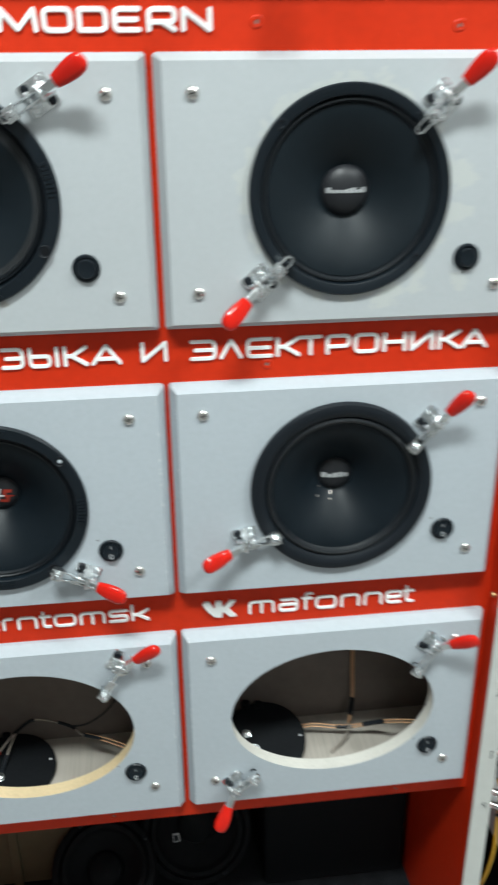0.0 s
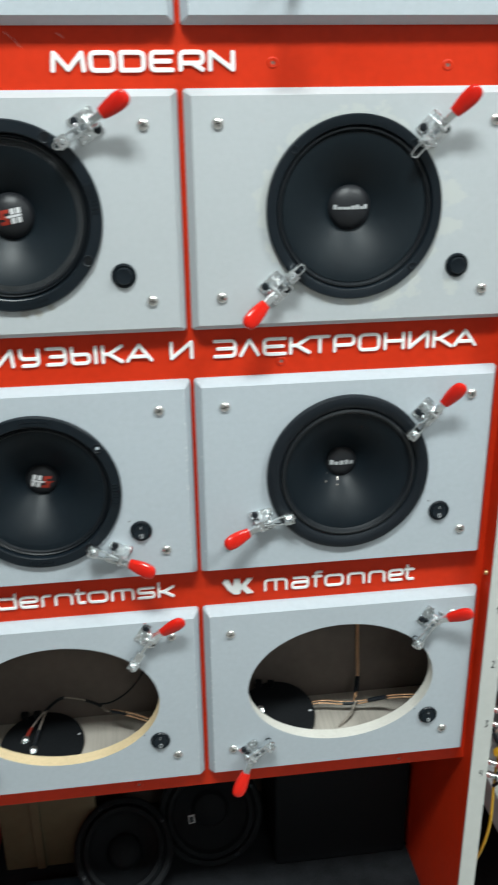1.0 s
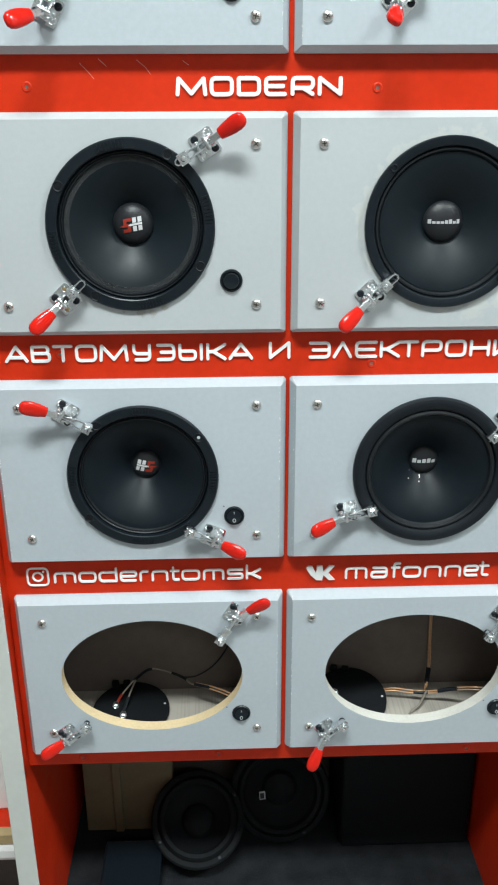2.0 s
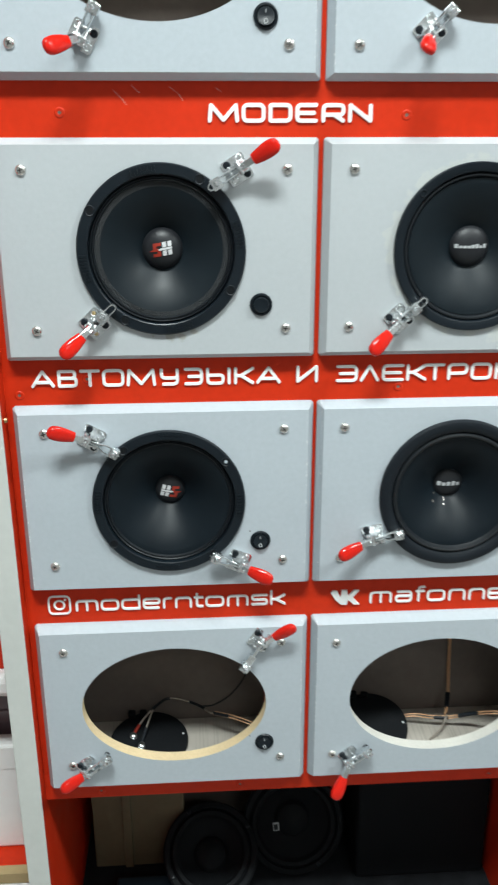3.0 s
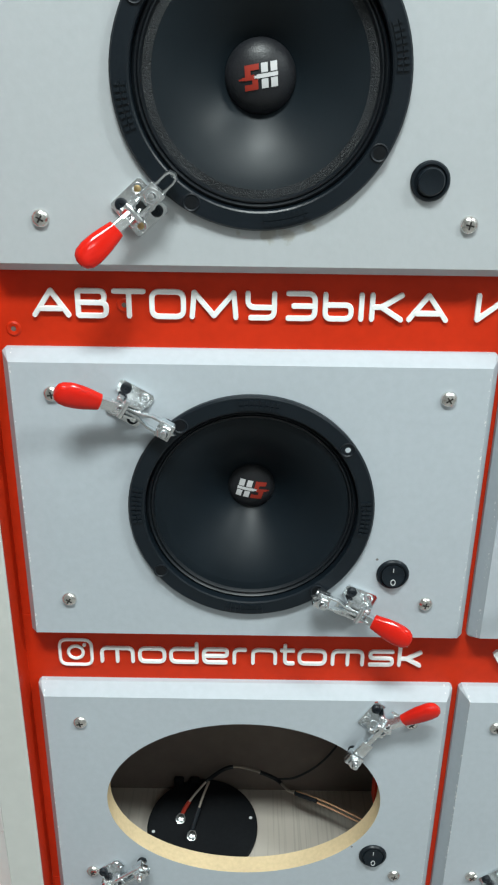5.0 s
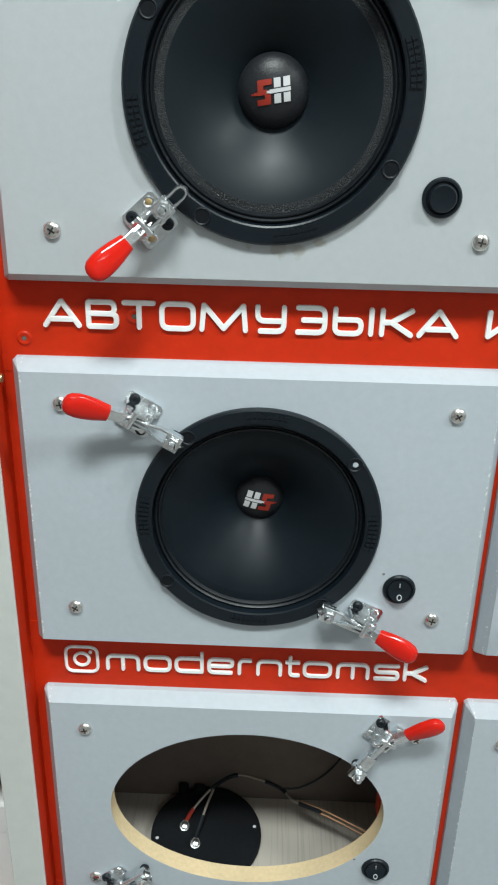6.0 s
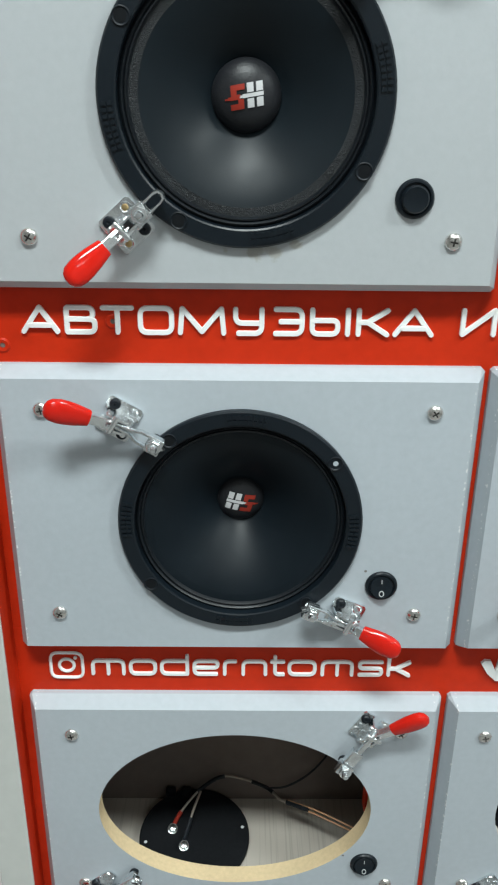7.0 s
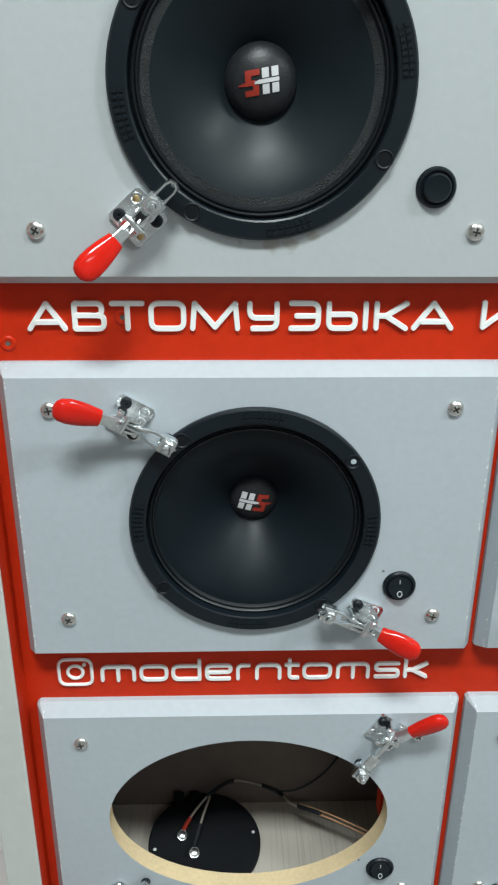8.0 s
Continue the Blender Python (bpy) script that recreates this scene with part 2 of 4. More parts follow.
def spline(points, steps=8):
    """A smooth line through the points."""
    p = [Vector(q) for q in points]
    p = [2 * p[0] - p[1]] + p + [2 * p[-1] - p[-2]]
    out = []
    for i in range(1, len(p) - 2):
        for k in range(steps):
            t = k / steps
            a, b, c, d = p[i - 1:i + 3]
            out.append(0.5 * (2 * b + (c - a) * t + (2 * a - 5 * b + 4 * c - d) * t * t + (3 * b - a - 3 * c + d) * t ** 3))
    return out + [p[-2]]


def tube(points, r, n=8, closed=False, flat=1.0, up=None):
    """A round or flattened rod along a line; up: the direction in which it is flattened by flat."""
    pts = [Vector(p) for p in points]
    bm = bmesh.new()
    rings = []
    m = len(pts)
    side0 = None
    for i, p in enumerate(pts):
        a = pts[i - 1] if (i or closed) else p
        b = pts[(i + 1) % m] if (i < m - 1 or closed) else p
        d1, d2 = (p - a), (b - p)
        d1 = d1.normalized() if d1.length > 1e-9 else d2.normalized()
        d2 = d2.normalized() if d2.length > 1e-9 else d1
        d = (d1 + d2)
        d = d.normalized() if d.length > 1e-6 else d1
        if up is not None:
            u = Vector(up)
        else:
            ref = side0 if side0 is not None else (Vector((0, 0, 1)) if abs(d.z) < 0.9 else Vector((1, 0, 0)))
            u = ref - d * ref.dot(d)
            u.normalize()
            side0 = u
        s = d.cross(u).normalized()
        wide = 1 / max(0.45, math.sqrt(max(0.0, (1 + d1.dot(d2)) / 2)))
        rings.append([bm.verts.new(p + s * r * wide * math.cos(2 * math.pi * k / n + math.pi / n) + u * r * flat * math.sin(2 * math.pi * k / n + math.pi / n)) for k in range(n)])
    last = m if closed else m - 1
    for i in range(last):
        A, B = rings[i], rings[(i + 1) % m]
        for k in range(n):
            bm.faces.new((A[k], A[(k + 1) % n], B[(k + 1) % n], B[k]))
    if not closed:
        bm.faces.new(rings[0])
        bm.faces.new(rings[-1])
    return bm


def join(*bms):
    out = bmesh.new()
    for b in bms:
        me = bpy.data.meshes.new("tmp")
        b.to_mesh(me)
        b.free()
        out.from_mesh(me)
        bpy.data.meshes.remove(me)
    return out


def moved(bm, m):
    bm.transform(m)
    return bm


OUT = Matrix(((1, 0, 0, 0), (0, 0, -1, 0), (0, 1, 0, 0), (0, 0, 0, 1)))   # local x right, y up, z out of the wall


def on_wall(x, y, z, turn=0):
    """A frame on the wall: x right, y up, z towards the room, turned about z."""
    return Matrix.Translation((x, y, z)) @ OUT @ pose(0, 0, 0, 0, 0, turn)


# ---- the room ----
CEILING = 3.25


def room():
    f = part("floor", box(-2.4, 2.6, -3.0, 1.7, -0.1, 0.0), FLOOR)
    tagged(f, "grey tiled shop floor", "floor", kind="structure")
    c = part("ceiling", box(-2.4, 2.6, -3.0, 1.7, CEILING, CEILING + 0.1), CEIL)
    tagged(c, "white painted shop ceiling", "ceiling", kind="structure")
    for name, b in (("wall_north", (-2.4, 2.6, 1.6, 1.7, 0, CEILING)), ("wall_south", (-2.4, 2.6, -3.1, -3.0, 0, CEILING)),
                    ("wall_west", (-2.5, -2.4, -3.0, 1.7, 0, CEILING)), ("wall_east", (2.6, 2.7, -3.0, 1.7, 0, CEILING))):
        tagged(part(name, box(*b), ROOM), "plain light grey shop wall", "wall", kind="structure")
    for x, y, share in LAMPS:
        t = thing("ceiling_light", pose(x, y, CEILING), "long white ceiling light panel out of view, lit", "ceiling light", "ceiling lights")
        part("frame", join(box(-0.42, -0.405, -0.17, 0.17, -0.03, 0), box(0.405, 0.42, -0.17, 0.17, -0.03, 0), box(-0.405, 0.405, -0.17, -0.155, -0.03, 0), box(-0.405, 0.405, 0.155, 0.17, -0.03, 0)), WHITE, t)
        part("diffuser", box(-0.404, 0.404, -0.154, 0.154, -0.016, -0.012), LAMP_FACE, t)
        la = bpy.data.lights.new("ceiling_lamp", "AREA")
        la.shape, la.size, la.size_y, la.energy, la.color = "RECTANGLE", 0.8, 0.30, LAMP_WATTS * share, (0.885, 0.985, 0.975)
        lo = new("ceiling_lamp", la)
        lo.matrix_basis = pose(x, y, CEILING - 0.02)


room()

# ---- the cabinet ----
XL, XR = -0.334, 0.3435         # inner faces of the side boards
ROWS_Z = [(1.555, 1.790), (1.279, 1.503), (1.0010, 1.2275), (0.714, 0.953)]
COLS = [(-0.326, 0.0030), (0.0085, 0.337)]


def cabinet():
    t = thing("display_cabinet", pose(0, 1.0, 0), "tall red painted display cabinet with white edges for test loudspeakers", "display cabinet")
    sh = lambda b: local(b, t)
    for x0, x1 in ((XL - 0.027, XL), (XR, XR + 0.0218)):
        s = part("side_board", sh(box(x0, x1, 0.7715, 1.15, 0.0, 2.05)), RED, t, "red painted side board")
        sub("edge_band", sh(box(x0 - 0.0004, x1 + 0.0004, 0.7685, 0.7713, 0.0, 2.05, 0.0008)), WHITE_EDGE, s, "dull white edge band")
    rails = [(1.775, 2.05), (1.492, 1.567), (1.216, 1.291), (0.940, 1.012), (0.6885, 0.727)]
    for z0, z1 in rails:
        part("rail", sh(box(XL, XR, BOARD, 0.813, z0, z1)), RED, t, "red painted rail")
    for (za, _), (_, zb) in zip(rails, rails[1:]):
        part("mullion", sh(box(-0.012, 0.024, BOARD + 0.0005, 0.813, zb, za)), RED, t)
        part("stile", sh(box(XL, XL + 0.024, BOARD + 0.0005, 0.813, zb, za)), RED, t)
        part("stile", sh(box(XR - 0.024, XR, BOARD + 0.0005, 0.813, zb, za)), RED, t)
        part("shelf", sh(box(XL, XR, 0.8135, 0.9050, zb - 0.020, zb - 0.004)), LAMINATE, t, "pale wood-grain laminate box floor")
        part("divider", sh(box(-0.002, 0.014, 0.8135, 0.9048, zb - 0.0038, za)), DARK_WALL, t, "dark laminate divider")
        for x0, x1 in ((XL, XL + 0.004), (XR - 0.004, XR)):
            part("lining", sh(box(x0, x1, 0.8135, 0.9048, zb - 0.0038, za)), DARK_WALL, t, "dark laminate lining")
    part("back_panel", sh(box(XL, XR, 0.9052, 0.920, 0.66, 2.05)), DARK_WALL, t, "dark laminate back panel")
    part("back_board", sh(box(XL, XR, 1.135, 1.150, 0.30, 0.69)), DARK_WALL, t, "dark back board")
    part("top_board", sh(box(XL, XR, 0.9205, 1.134, 0.672, 0.690)), DARK_WALL, t)
    part("cleat", sh(box(-0.0460, -0.036, 0.8140, 0.829, 0.800, 0.865)), RED, t)
    part("bottom_board", sh(box(XL, XR, 0.78, 1.134, 0.315, 0.335)), CARPET, t, "black carpet on the bottom shelf")
    part("plinth", sh(box(XL, XR, 0.80, 0.816, 0.0, 0.3145)), RED, t)
    # countersunk screw holes in the rails
    for x, z in ((0.092, 1.524), (0.258, 1.521), (0.332, 1.519), (-0.253, 1.526), (-0.080, 0.699), (0.256, 0.697), (-0.318, 1.239), (-0.244, 1.256), (-0.262, 0.699), (0.10, 1.241)):
        ring = lathe([(0.0016, -0.0005), (0.0019, 0.0006), (0.0040, 0.0010), (0.0052, 0.0002), (0.0054, -0.0004)], 20)
        h = part("screw_hole", moved(ring, t.matrix_basis.inverted() @ on_wall(x, BOARD, z)), RED, t, smooth=True)
        sub("screw", moved(lathe([(0, 0.0003), (0.0017, 0.0003)], 12), t.matrix_basis.inverted() @ on_wall(x, BOARD, z)), DARK_WALL, h)
    for x, z, s in ((XL - 0.001, 1.215, 1), (XR + 0.001, 0.975, -1)):
        part("cam_screw", moved(lathe([(0, 0.003), (0.003, 0.0025), (0.0035, 0)], 12), t.matrix_basis.inverted() @ pose(x + s * 0.0015, 0.784, z, 0, 90 * s, 0)), BRASS, t, smooth=True)


cabinet()


def scratches():
    t = thing("scratch_marks", on_wall(-0.20, BOARD, 1.535), "fine pale scratches in the red paint of a rail", "scratches")
    for a in ([(0.0, 0.012), (0.008, 0.004), (0.013, -0.002)], [(0.018, 0.016), (0.026, 0.009)], [(0.055, 0.015), (0.064, 0.008), (0.068, 0.002)], [(0.10, 0.014), (0.106, 0.010)]):
        part("scratch", tube([(x, y, 0.0) for x, y in a], 0.00015, 5), PALE, t)


scratches()


# ---- grey panels ----
def hole_board(x0, x1, z0, z1, cx, cz, rx, rz, chamfer=0.0065, deep=0.0115, n=96):
    """A chamfered board with an oval opening; front at FACE."""
    bm = bmesh.new()
    clip = 0.0022
    tips = [(x + math.copysign(u, cx - x), z + math.copysign(v, cz - z)) for x in (x0, x1) for z in (z0, z1) for u, v in ((clip, 0.0), (0.0, clip))]
    corners = {round(math.atan2(z - cz, x - cx) % (2 * math.pi), 6): (x, z) for x, z in tips}
    ang = sorted({round(2 * math.pi * (i + 0.37) / n, 6) for i in range(n)} | set(corners))

    def edge(a, inset):
        c, s = math.cos(a), math.sin(a)
        k = []
        if c > 1e-9: k.append((x1 - inset - cx) / c)
        if c < -1e-9: k.append((x0 + inset - cx) / c)
        if s > 1e-9: k.append((z1 - inset - cz) / s)
        if s < -1e-9: k.append((z0 + inset - cz) / s)
        m = min(k)
        return cx + m * c, cz + m * s
    loops = []
    for y, fn in ((FACE, None), (FACE, chamfer), (FACE + deep, 0.0), (BOARD, 0.0)):
        ring = []
        for a in ang:
            if fn is None:
                x, z = cx + rx * math.cos(a), cz + rz * math.sin(a)
            else:
                x, z = corners[a] if a in corners else edge(a, 0.0)
                x, z = min(max(x, x0 + fn), x1 - fn), min(max(z, z0 + fn), z1 - fn)
            ring.append(bm.verts.new((x, y, z)))
        loops.append(ring)
    m = len(ang)
    for a, b in zip(loops, loops[1:]):
        for i in range(m):
            bm.faces.new((a[i], a[(i + 1) % m], b[(i + 1) % m], b[i]))
    # wall of the opening
    back = [bm.verts.new((v.co.x, BOARD, v.co.z)) for v in loops[0]]
    for i in range(m):
        bm.faces.new((loops[3][i], loops[3][(i + 1) % m], back[(i + 1) % m], back[i]))
    wall = bmesh.new()
    front = [wall.verts.new(v.co) for v in loops[0]]
    rear = [wall.verts.new(v.co) for v in back]
    for i in range(m):
        wall.faces.new((front[i], front[(i + 1) % m], rear[(i + 1) % m], rear[i]))
    return bm, wall


def pan_screw(parent, x, z, turn=0):
    inv = parent.matrix_basis.inverted()
    m = inv @ on_wall(x, FACE, z, turn)
    s = part("screw", moved(lathe([(0.0056, 0), (0.0056, 0.0006), (0.0048, 0.0020), (0.0030, 0.0030), (0, 0.0033)], 24), m), NICKEL, parent, "bright cross-head screw", True)
    cross = join(prism([(-0.0025, -0.0005), (0.0025, -0.0005), (0.0025, 0.0005), (-0.0025, 0.0005)], 0.0020, 0.00338),
                 prism([(-0.0005, -0.0025), (0.0005, -0.0025), (0.0005, 0.0025), (-0.0005, 0.0025)], 0.0020, 0.00342))
    sub("slot", moved(cross, m), SLOT, s)


def panel(x0, x1, z0, z1, cx, cz, rx, rz, mat, rim, screws, label):
    t = thing("speaker_baffle", pose((x0 + x1) / 2, BOARD, z0), label, "speaker baffle", "grey speaker baffles")
    b, w = hole_board(x0, x1, z0, z1, cx, cz, rx, rz)
    part("board", local(b, t), mat, t)
    part("hole_edge", local(w, t), rim, t, "bare fibreboard edge of the opening", True)
    for k, (x, z) in enumerate(screws):
        pan_screw(t, x, z, 23 * k + 11)
    return t


SX = (-0.2925, -0.0293, 0.0385, 0.3035)
SMEARED = smeared("grey_paint_with_filler", 0.1685, 1.394, 0.084, 0.102, (0.480, 0.500, 0.492), ((0.263, 1.405, 0.030), (0.264, 1.378, 0.026), (0.232, 1.325, 0.026), (0.205, 1.306, 0.026), (0.272, 1.318, 0.020), (0.080, 1.402, 0.013), (0.0845, 1.428, 0.014), (0.0795, 1.406, 0.013), (0.0800, 1.384, 0.012), (0.097, 1.448, 0.014), (0.112, 1.322, 0.015), (0.142, 1.308, 0.016)))
SLIGHT = smeared("grey_paint_with_scuff", -0.1575, 1.392, 0.068, 0.080, (0.345, 0.345, 0.325), ((-0.152, 1.3045, 0.013), (-0.140, 1.3060, 0.011), (-0.127, 1.3090, 0.010), (-0.170, 1.3055, 0.008)))
for c in (0, 1):
    x0, x1 = COLS[c]
    sl, sr = SX[2 * c], SX[2 * c + 1]
    cx = (-0.1575, 0.1685)[c]
    panel(x0, x1, *ROWS_Z[0], (-0.155, 0.172)[c], 1.688, 0.114, 0.083, GREY, PALE, [(sl, 1.748), (sr, 1.748), (sl, 1.586), (sr, 1.586)], "light grey painted baffle with an empty oval opening")
    panel(x0, x1 - (0.0, 0.0040)[c], *ROWS_Z[1], cx, 1.394, 0.080, 0.080, (SLIGHT, SMEARED)[c], RAW, [(sl, 1.473), (sr, 1.473), (sl + (0.0025, 0.0)[c], 1.313), (sr, 1.3125)],
          ("light grey painted baffle holding a round loudspeaker", "light grey painted baffle with whitish filler smears")[c])
    panel(x0, x1 + (0.0012, -0.0035)[c], *ROWS_Z[2], (-0.159, 0.171)[c], 1.117, 0.080, 0.080, GREY, RAW, [(sl, 1.1995), (sr, 1.1995), (sl, 1.038), (sr, 1.038)], "light grey painted baffle holding a round loudspeaker")
    panel(x0, x1, *ROWS_Z[3], (-0.1615, 0.172)[c], 0.8385, 0.114, 0.083, GREY, (RAW, PALE)[c], [(sl, 0.9215), (sr, 0.925), (sl, 0.755), (sr, 0.755)],
          ("light grey painted baffle, empty oval opening, bare yellowish edge", "light grey painted baffle, empty oval opening, whitish edge")[c])


# ---- loudspeakers ----
def cone_height(r, r_in, r_out, deep, top):
    k = (r - r_in) / (r_out - r_in)
    return top - deep * (1 - k) ** 1.5


def decal(polys, height, mat, name, parent, lift=0.0005, cell=0.0012):
    """Flat print laid over a dome: small quads that follow its height."""
    bm = bmesh.new()
    for (x0, y0, x1, y1, lean) in polys:
        nx, ny = max(1, int(abs(x1 - x0) / cell)), max(1, int(abs(y1 - y0) / cell))
        g = []
        for j in range(ny + 1):
            row = []
            for i in range(nx + 1):
                y = y0 + (y1 - y0) * j / ny
                x = x0 + (x1 - x0) * i / nx + lean * y
                row.append(bm.verts.new((x, y, height(math.hypot(x, y)) + lift)))
            g.append(row)
        for j in range(ny):
            for i in range(nx):
                bm.faces.new((g[j][i], g[j][i + 1], g[j + 1][i + 1], g[j + 1][i]))
    return part(name, bm, mat, parent)


def speaker(x, z, turn, kind, label):
    """A loudspeaker in a panel. Frame: x right, y up, z out of the panel."""
    t = thing("loudspeaker", on_wall(x, FACE, z, turn), label, "loudspeaker", "loudspeakers on the panels")
    R = 0.0895 if kind == "roll" else 0.0862
    cap_r, deep = {"big": (0.0205, 0.025), "small": (0.0165, 0.036), "plain": (0.0205, 0.022), "roll": (0.0165, 0.034)}[kind]
    if kind in ("big", "small"):
        part("flange", lathe([(R, -0.001), (R, 0.0030), (R - 0.0012, 0.0045), (R - 0.0105, 0.0045), (R - 0.0115, 0.0038), (R - 0.012, -0.002)], 96), BLACK, t, "black moulded rim", True)
        r1 = R - 0.012
        pleats = [(r1, -0.0020), (r1 - 0.0010, -0.0004), (r1 - 0.0020, 0.0002), (r1 - 0.0029, -0.0008), (r1 - 0.0033, -0.0020), (r1 - 0.0040, -0.0008), (r1 - 0.0048, -0.0006), (r1 - 0.0055, -0.0018), (r1 - 0.006, -0.003)]
        part("surround", lathe(pleats, 96), ROLL, t, "pleated rubber surround", True)
        r2 = r1 - 0.006
        band = r2 - 0.0052
        f = lambda r: cone_height(r, cap_r, r2, deep, -0.003)
        part("cone_rim", lathe([(r2, f(r2)), (r2 - 0.0026, f(r2 - 0.0026)), (band, f(band))], 96), CLOTH if kind == "big" else CONE_MATT, t, "coated outer cone", True)
        part("cone", lathe([(band + (cap_r - 0.002 - band) * i / 14, f(max(cap_r, band + (cap_r - 0.002 - band) * i / 14))) for i in range(15)], 96), CONE if kind == "big" else CONE_MATT, t, "black paper cone", True)
        # recesses and fixing holes on the rim
        for k in range(4):
            m = pose(0, 0, 0, 0, 0, 90 * k + (50 if kind == "big" else 47)) @ pose(R - 0.0056, 0, 0.0046)
            h = part("fixing_hole", moved(lathe([(0.0055, -0.0002), (0.0053, 0.0006), (0.0049, 0.0008), (0.0044, 0.0006), (0.0040, 0.0001), (0, 0.0001)], 20), m), RUBBER, t, smooth=True)
            sub("hole", moved(lathe([(0.0019 if kind == "small" and k == 0 else 0.0036, 0.0003), (0, 0.0003)], 14), m @ pose(0.0003, 0, 0)), GREY if (kind == "small" and k == 0) else PIT, h)
        # raised marks on the rim, as plain bars
        for a in (0, 90, 180, 270):
            for row in (0, 1):
                for k in range(8):
                    b = a + (k - 3.5) * 2.5 + (2 if kind == "big" else 7)
                    m = pose(0, 0, 0, 0, 0, b) @ pose(R - 0.0078 + row * 0.0036, 0, 0.0046, 0, 0, 0)
                    bars.append((t, m, row))
    elif kind == "plain":
        part("flange", lathe([(R, -0.001), (R, 0.0042), (R - 0.001, 0.0052), (R - 0.0085, 0.0052), (R - 0.0095, 0.0046), (R - 0.0105, 0.001)], 96), BLACK, t, "black rim", True)
        r1 = R - 0.0105
        part("surround", lathe([(r1, 0.001), (r1 - 0.0015, 0.0026), (r1 - 0.003, 0.0026), (r1 - 0.0042, 0.0008), (r1 - 0.0050, -0.0008), (r1 - 0.0056, 0.0)], 96), ROLL, t, smooth=True)
        r2 = r1 - 0.0056
        f = lambda r: cone_height(r, cap_r, r2, deep, 0.0)
        part("cone", lathe([(r2 + (cap_r - 0.002 - r2) * i / 16, f(max(cap_r, r2 + (cap_r - 0.002 - r2) * i / 16))) for i in range(17)], 96), CONE, t, "black paper cone", True)
        for a in (47, 137, 227, 317):
            m = pose(0, 0, 0, 0, 0, a) @ pose(R - 0.0050, 0, 0.0053)
            part("fixing_hole", moved(lathe([(0.0042, -0.0002), (0.0036, 0.0010), (0.0026, 0.0008), (0.0022, -0.0006), (0, -0.0006)], 16), m), RUBBER, t, smooth=True)
    else:
        part("flange", lathe([(R, -0.001), (R, 0.0036), (R - 0.0015, 0.0058), (R - 0.005, 0.0070), (R - 0.010, 0.0066), (R - 0.0135, 0.0046), (R - 0.0148, 0.0020)], 96), RUBBER, t, "wide rounded rubber rim", True)
        r1 = R - 0.0148
        part("surround", lathe([(r1, 0.0020), (r1 - 0.0012, 0.0040), (r1 - 0.0032, 0.0048), (r1 - 0.0052, 0.0038), (r1 - 0.0064, 0.0012), (r1 - 0.0072, 0.0)], 96), ROLL, t, smooth=True)
        r2 = r1 - 0.0072
        f = lambda r: cone_height(r, cap_r, r2, deep, 0.0)
        part("cone", lathe([(r2 + (cap_r - 0.002 - r2) * i / 16, f(max(cap_r, r2 + (cap_r - 0.002 - r2) * i / 16))) for i in range(17)], 96), CONE_MATT, t, "black paper cone", True)
    base = f(cap_r)
    rise = {"big": 0.0125, "small": 0.008, "plain": 0.011, "roll": 0.007}[kind]
    dome = lambda r: base + rise * math.sqrt(max(0.0, 1 - (r / (cap_r + 0.001)) ** 2))
    cap = part("dust_cap", lathe([((cap_r + 0.0008) * math.sin(i / 12 * math.pi / 2), dome((cap_r + 0.0008) * math.sin(i / 12 * math.pi / 2))) for i in range(13)][::-1], 64), CAP, t, "domed black dust cap", True)
    if kind in ("big", "small"):
        lean = 0.10
        decal([(x, y0, x + 0.0040, y1, lean) for x in (-0.0101, -0.0045) for y0, y1 in ((-0.0069, -0.0017), (0.0017, 0.0069))] + [(-0.0104, -0.0011, 0.0022, 0.0011, lean), (0.0022, -0.0006, 0.0040, 0.0008, lean)], dome, MARK_WHITE, "white_mark", t, 0.0006)
        decal([(0.0016, 0.0037, 0.0096, 0.0069, lean), (0.0016, 0.0014, 0.0050, 0.0037, lean), (0.0036, -0.0014, 0.0092, 0.0014, lean), (0.0092, -0.0006, 0.0112, 0.0012, lean), (0.0112, 0.0000, 0.0130, 0.0009, lean),
               (0.0058, -0.0037, 0.0092, -0.0014, lean), (0.0008, -0.0069, 0.0092, -0.0037, lean)], dome, MARK_RED, "red_mark", t, 0.0006)
    elif kind == "plain":
        decal([(-0.0172 + 0.0043 * i, -0.0014, -0.0138 + 0.0043 * i, (0.0030, 0.0012, 0.0012, 0.0012, 0.0022, 0.0030, 0.0012, 0.0030)[i], 0.0) for i in range(8)], dome, FAINT, "white_mark", t, 0.0006, 0.0008)
    else:
        decal([(-0.0140 + 0.0056 * i, -0.0018, -0.0098 + 0.0056 * i, (0.0036, 0.0020, 0.0030, 0.0036, 0.0020)[i], 0.1) for i in range(5)], dome, FAINT, "white_mark", t, 0.0006, 0.0008)
        fz = lambda r: f(max(cap_r, r))
        # flat silver patches painted for the glints of the wire eyelets
        decal([(-0.0192, -0.0206, -0.0181, -0.0186, 0), (-0.0170, -0.0124, -0.0165, -0.0112, 0), (-0.0046, -0.0215, -0.0037, -0.0180, 0), (-0.0057, -0.0256, -0.0048, -0.0243, 0)], fz, SILVER_WIRE, "glue_drop", t, 0.0006, 0.001)
    return t


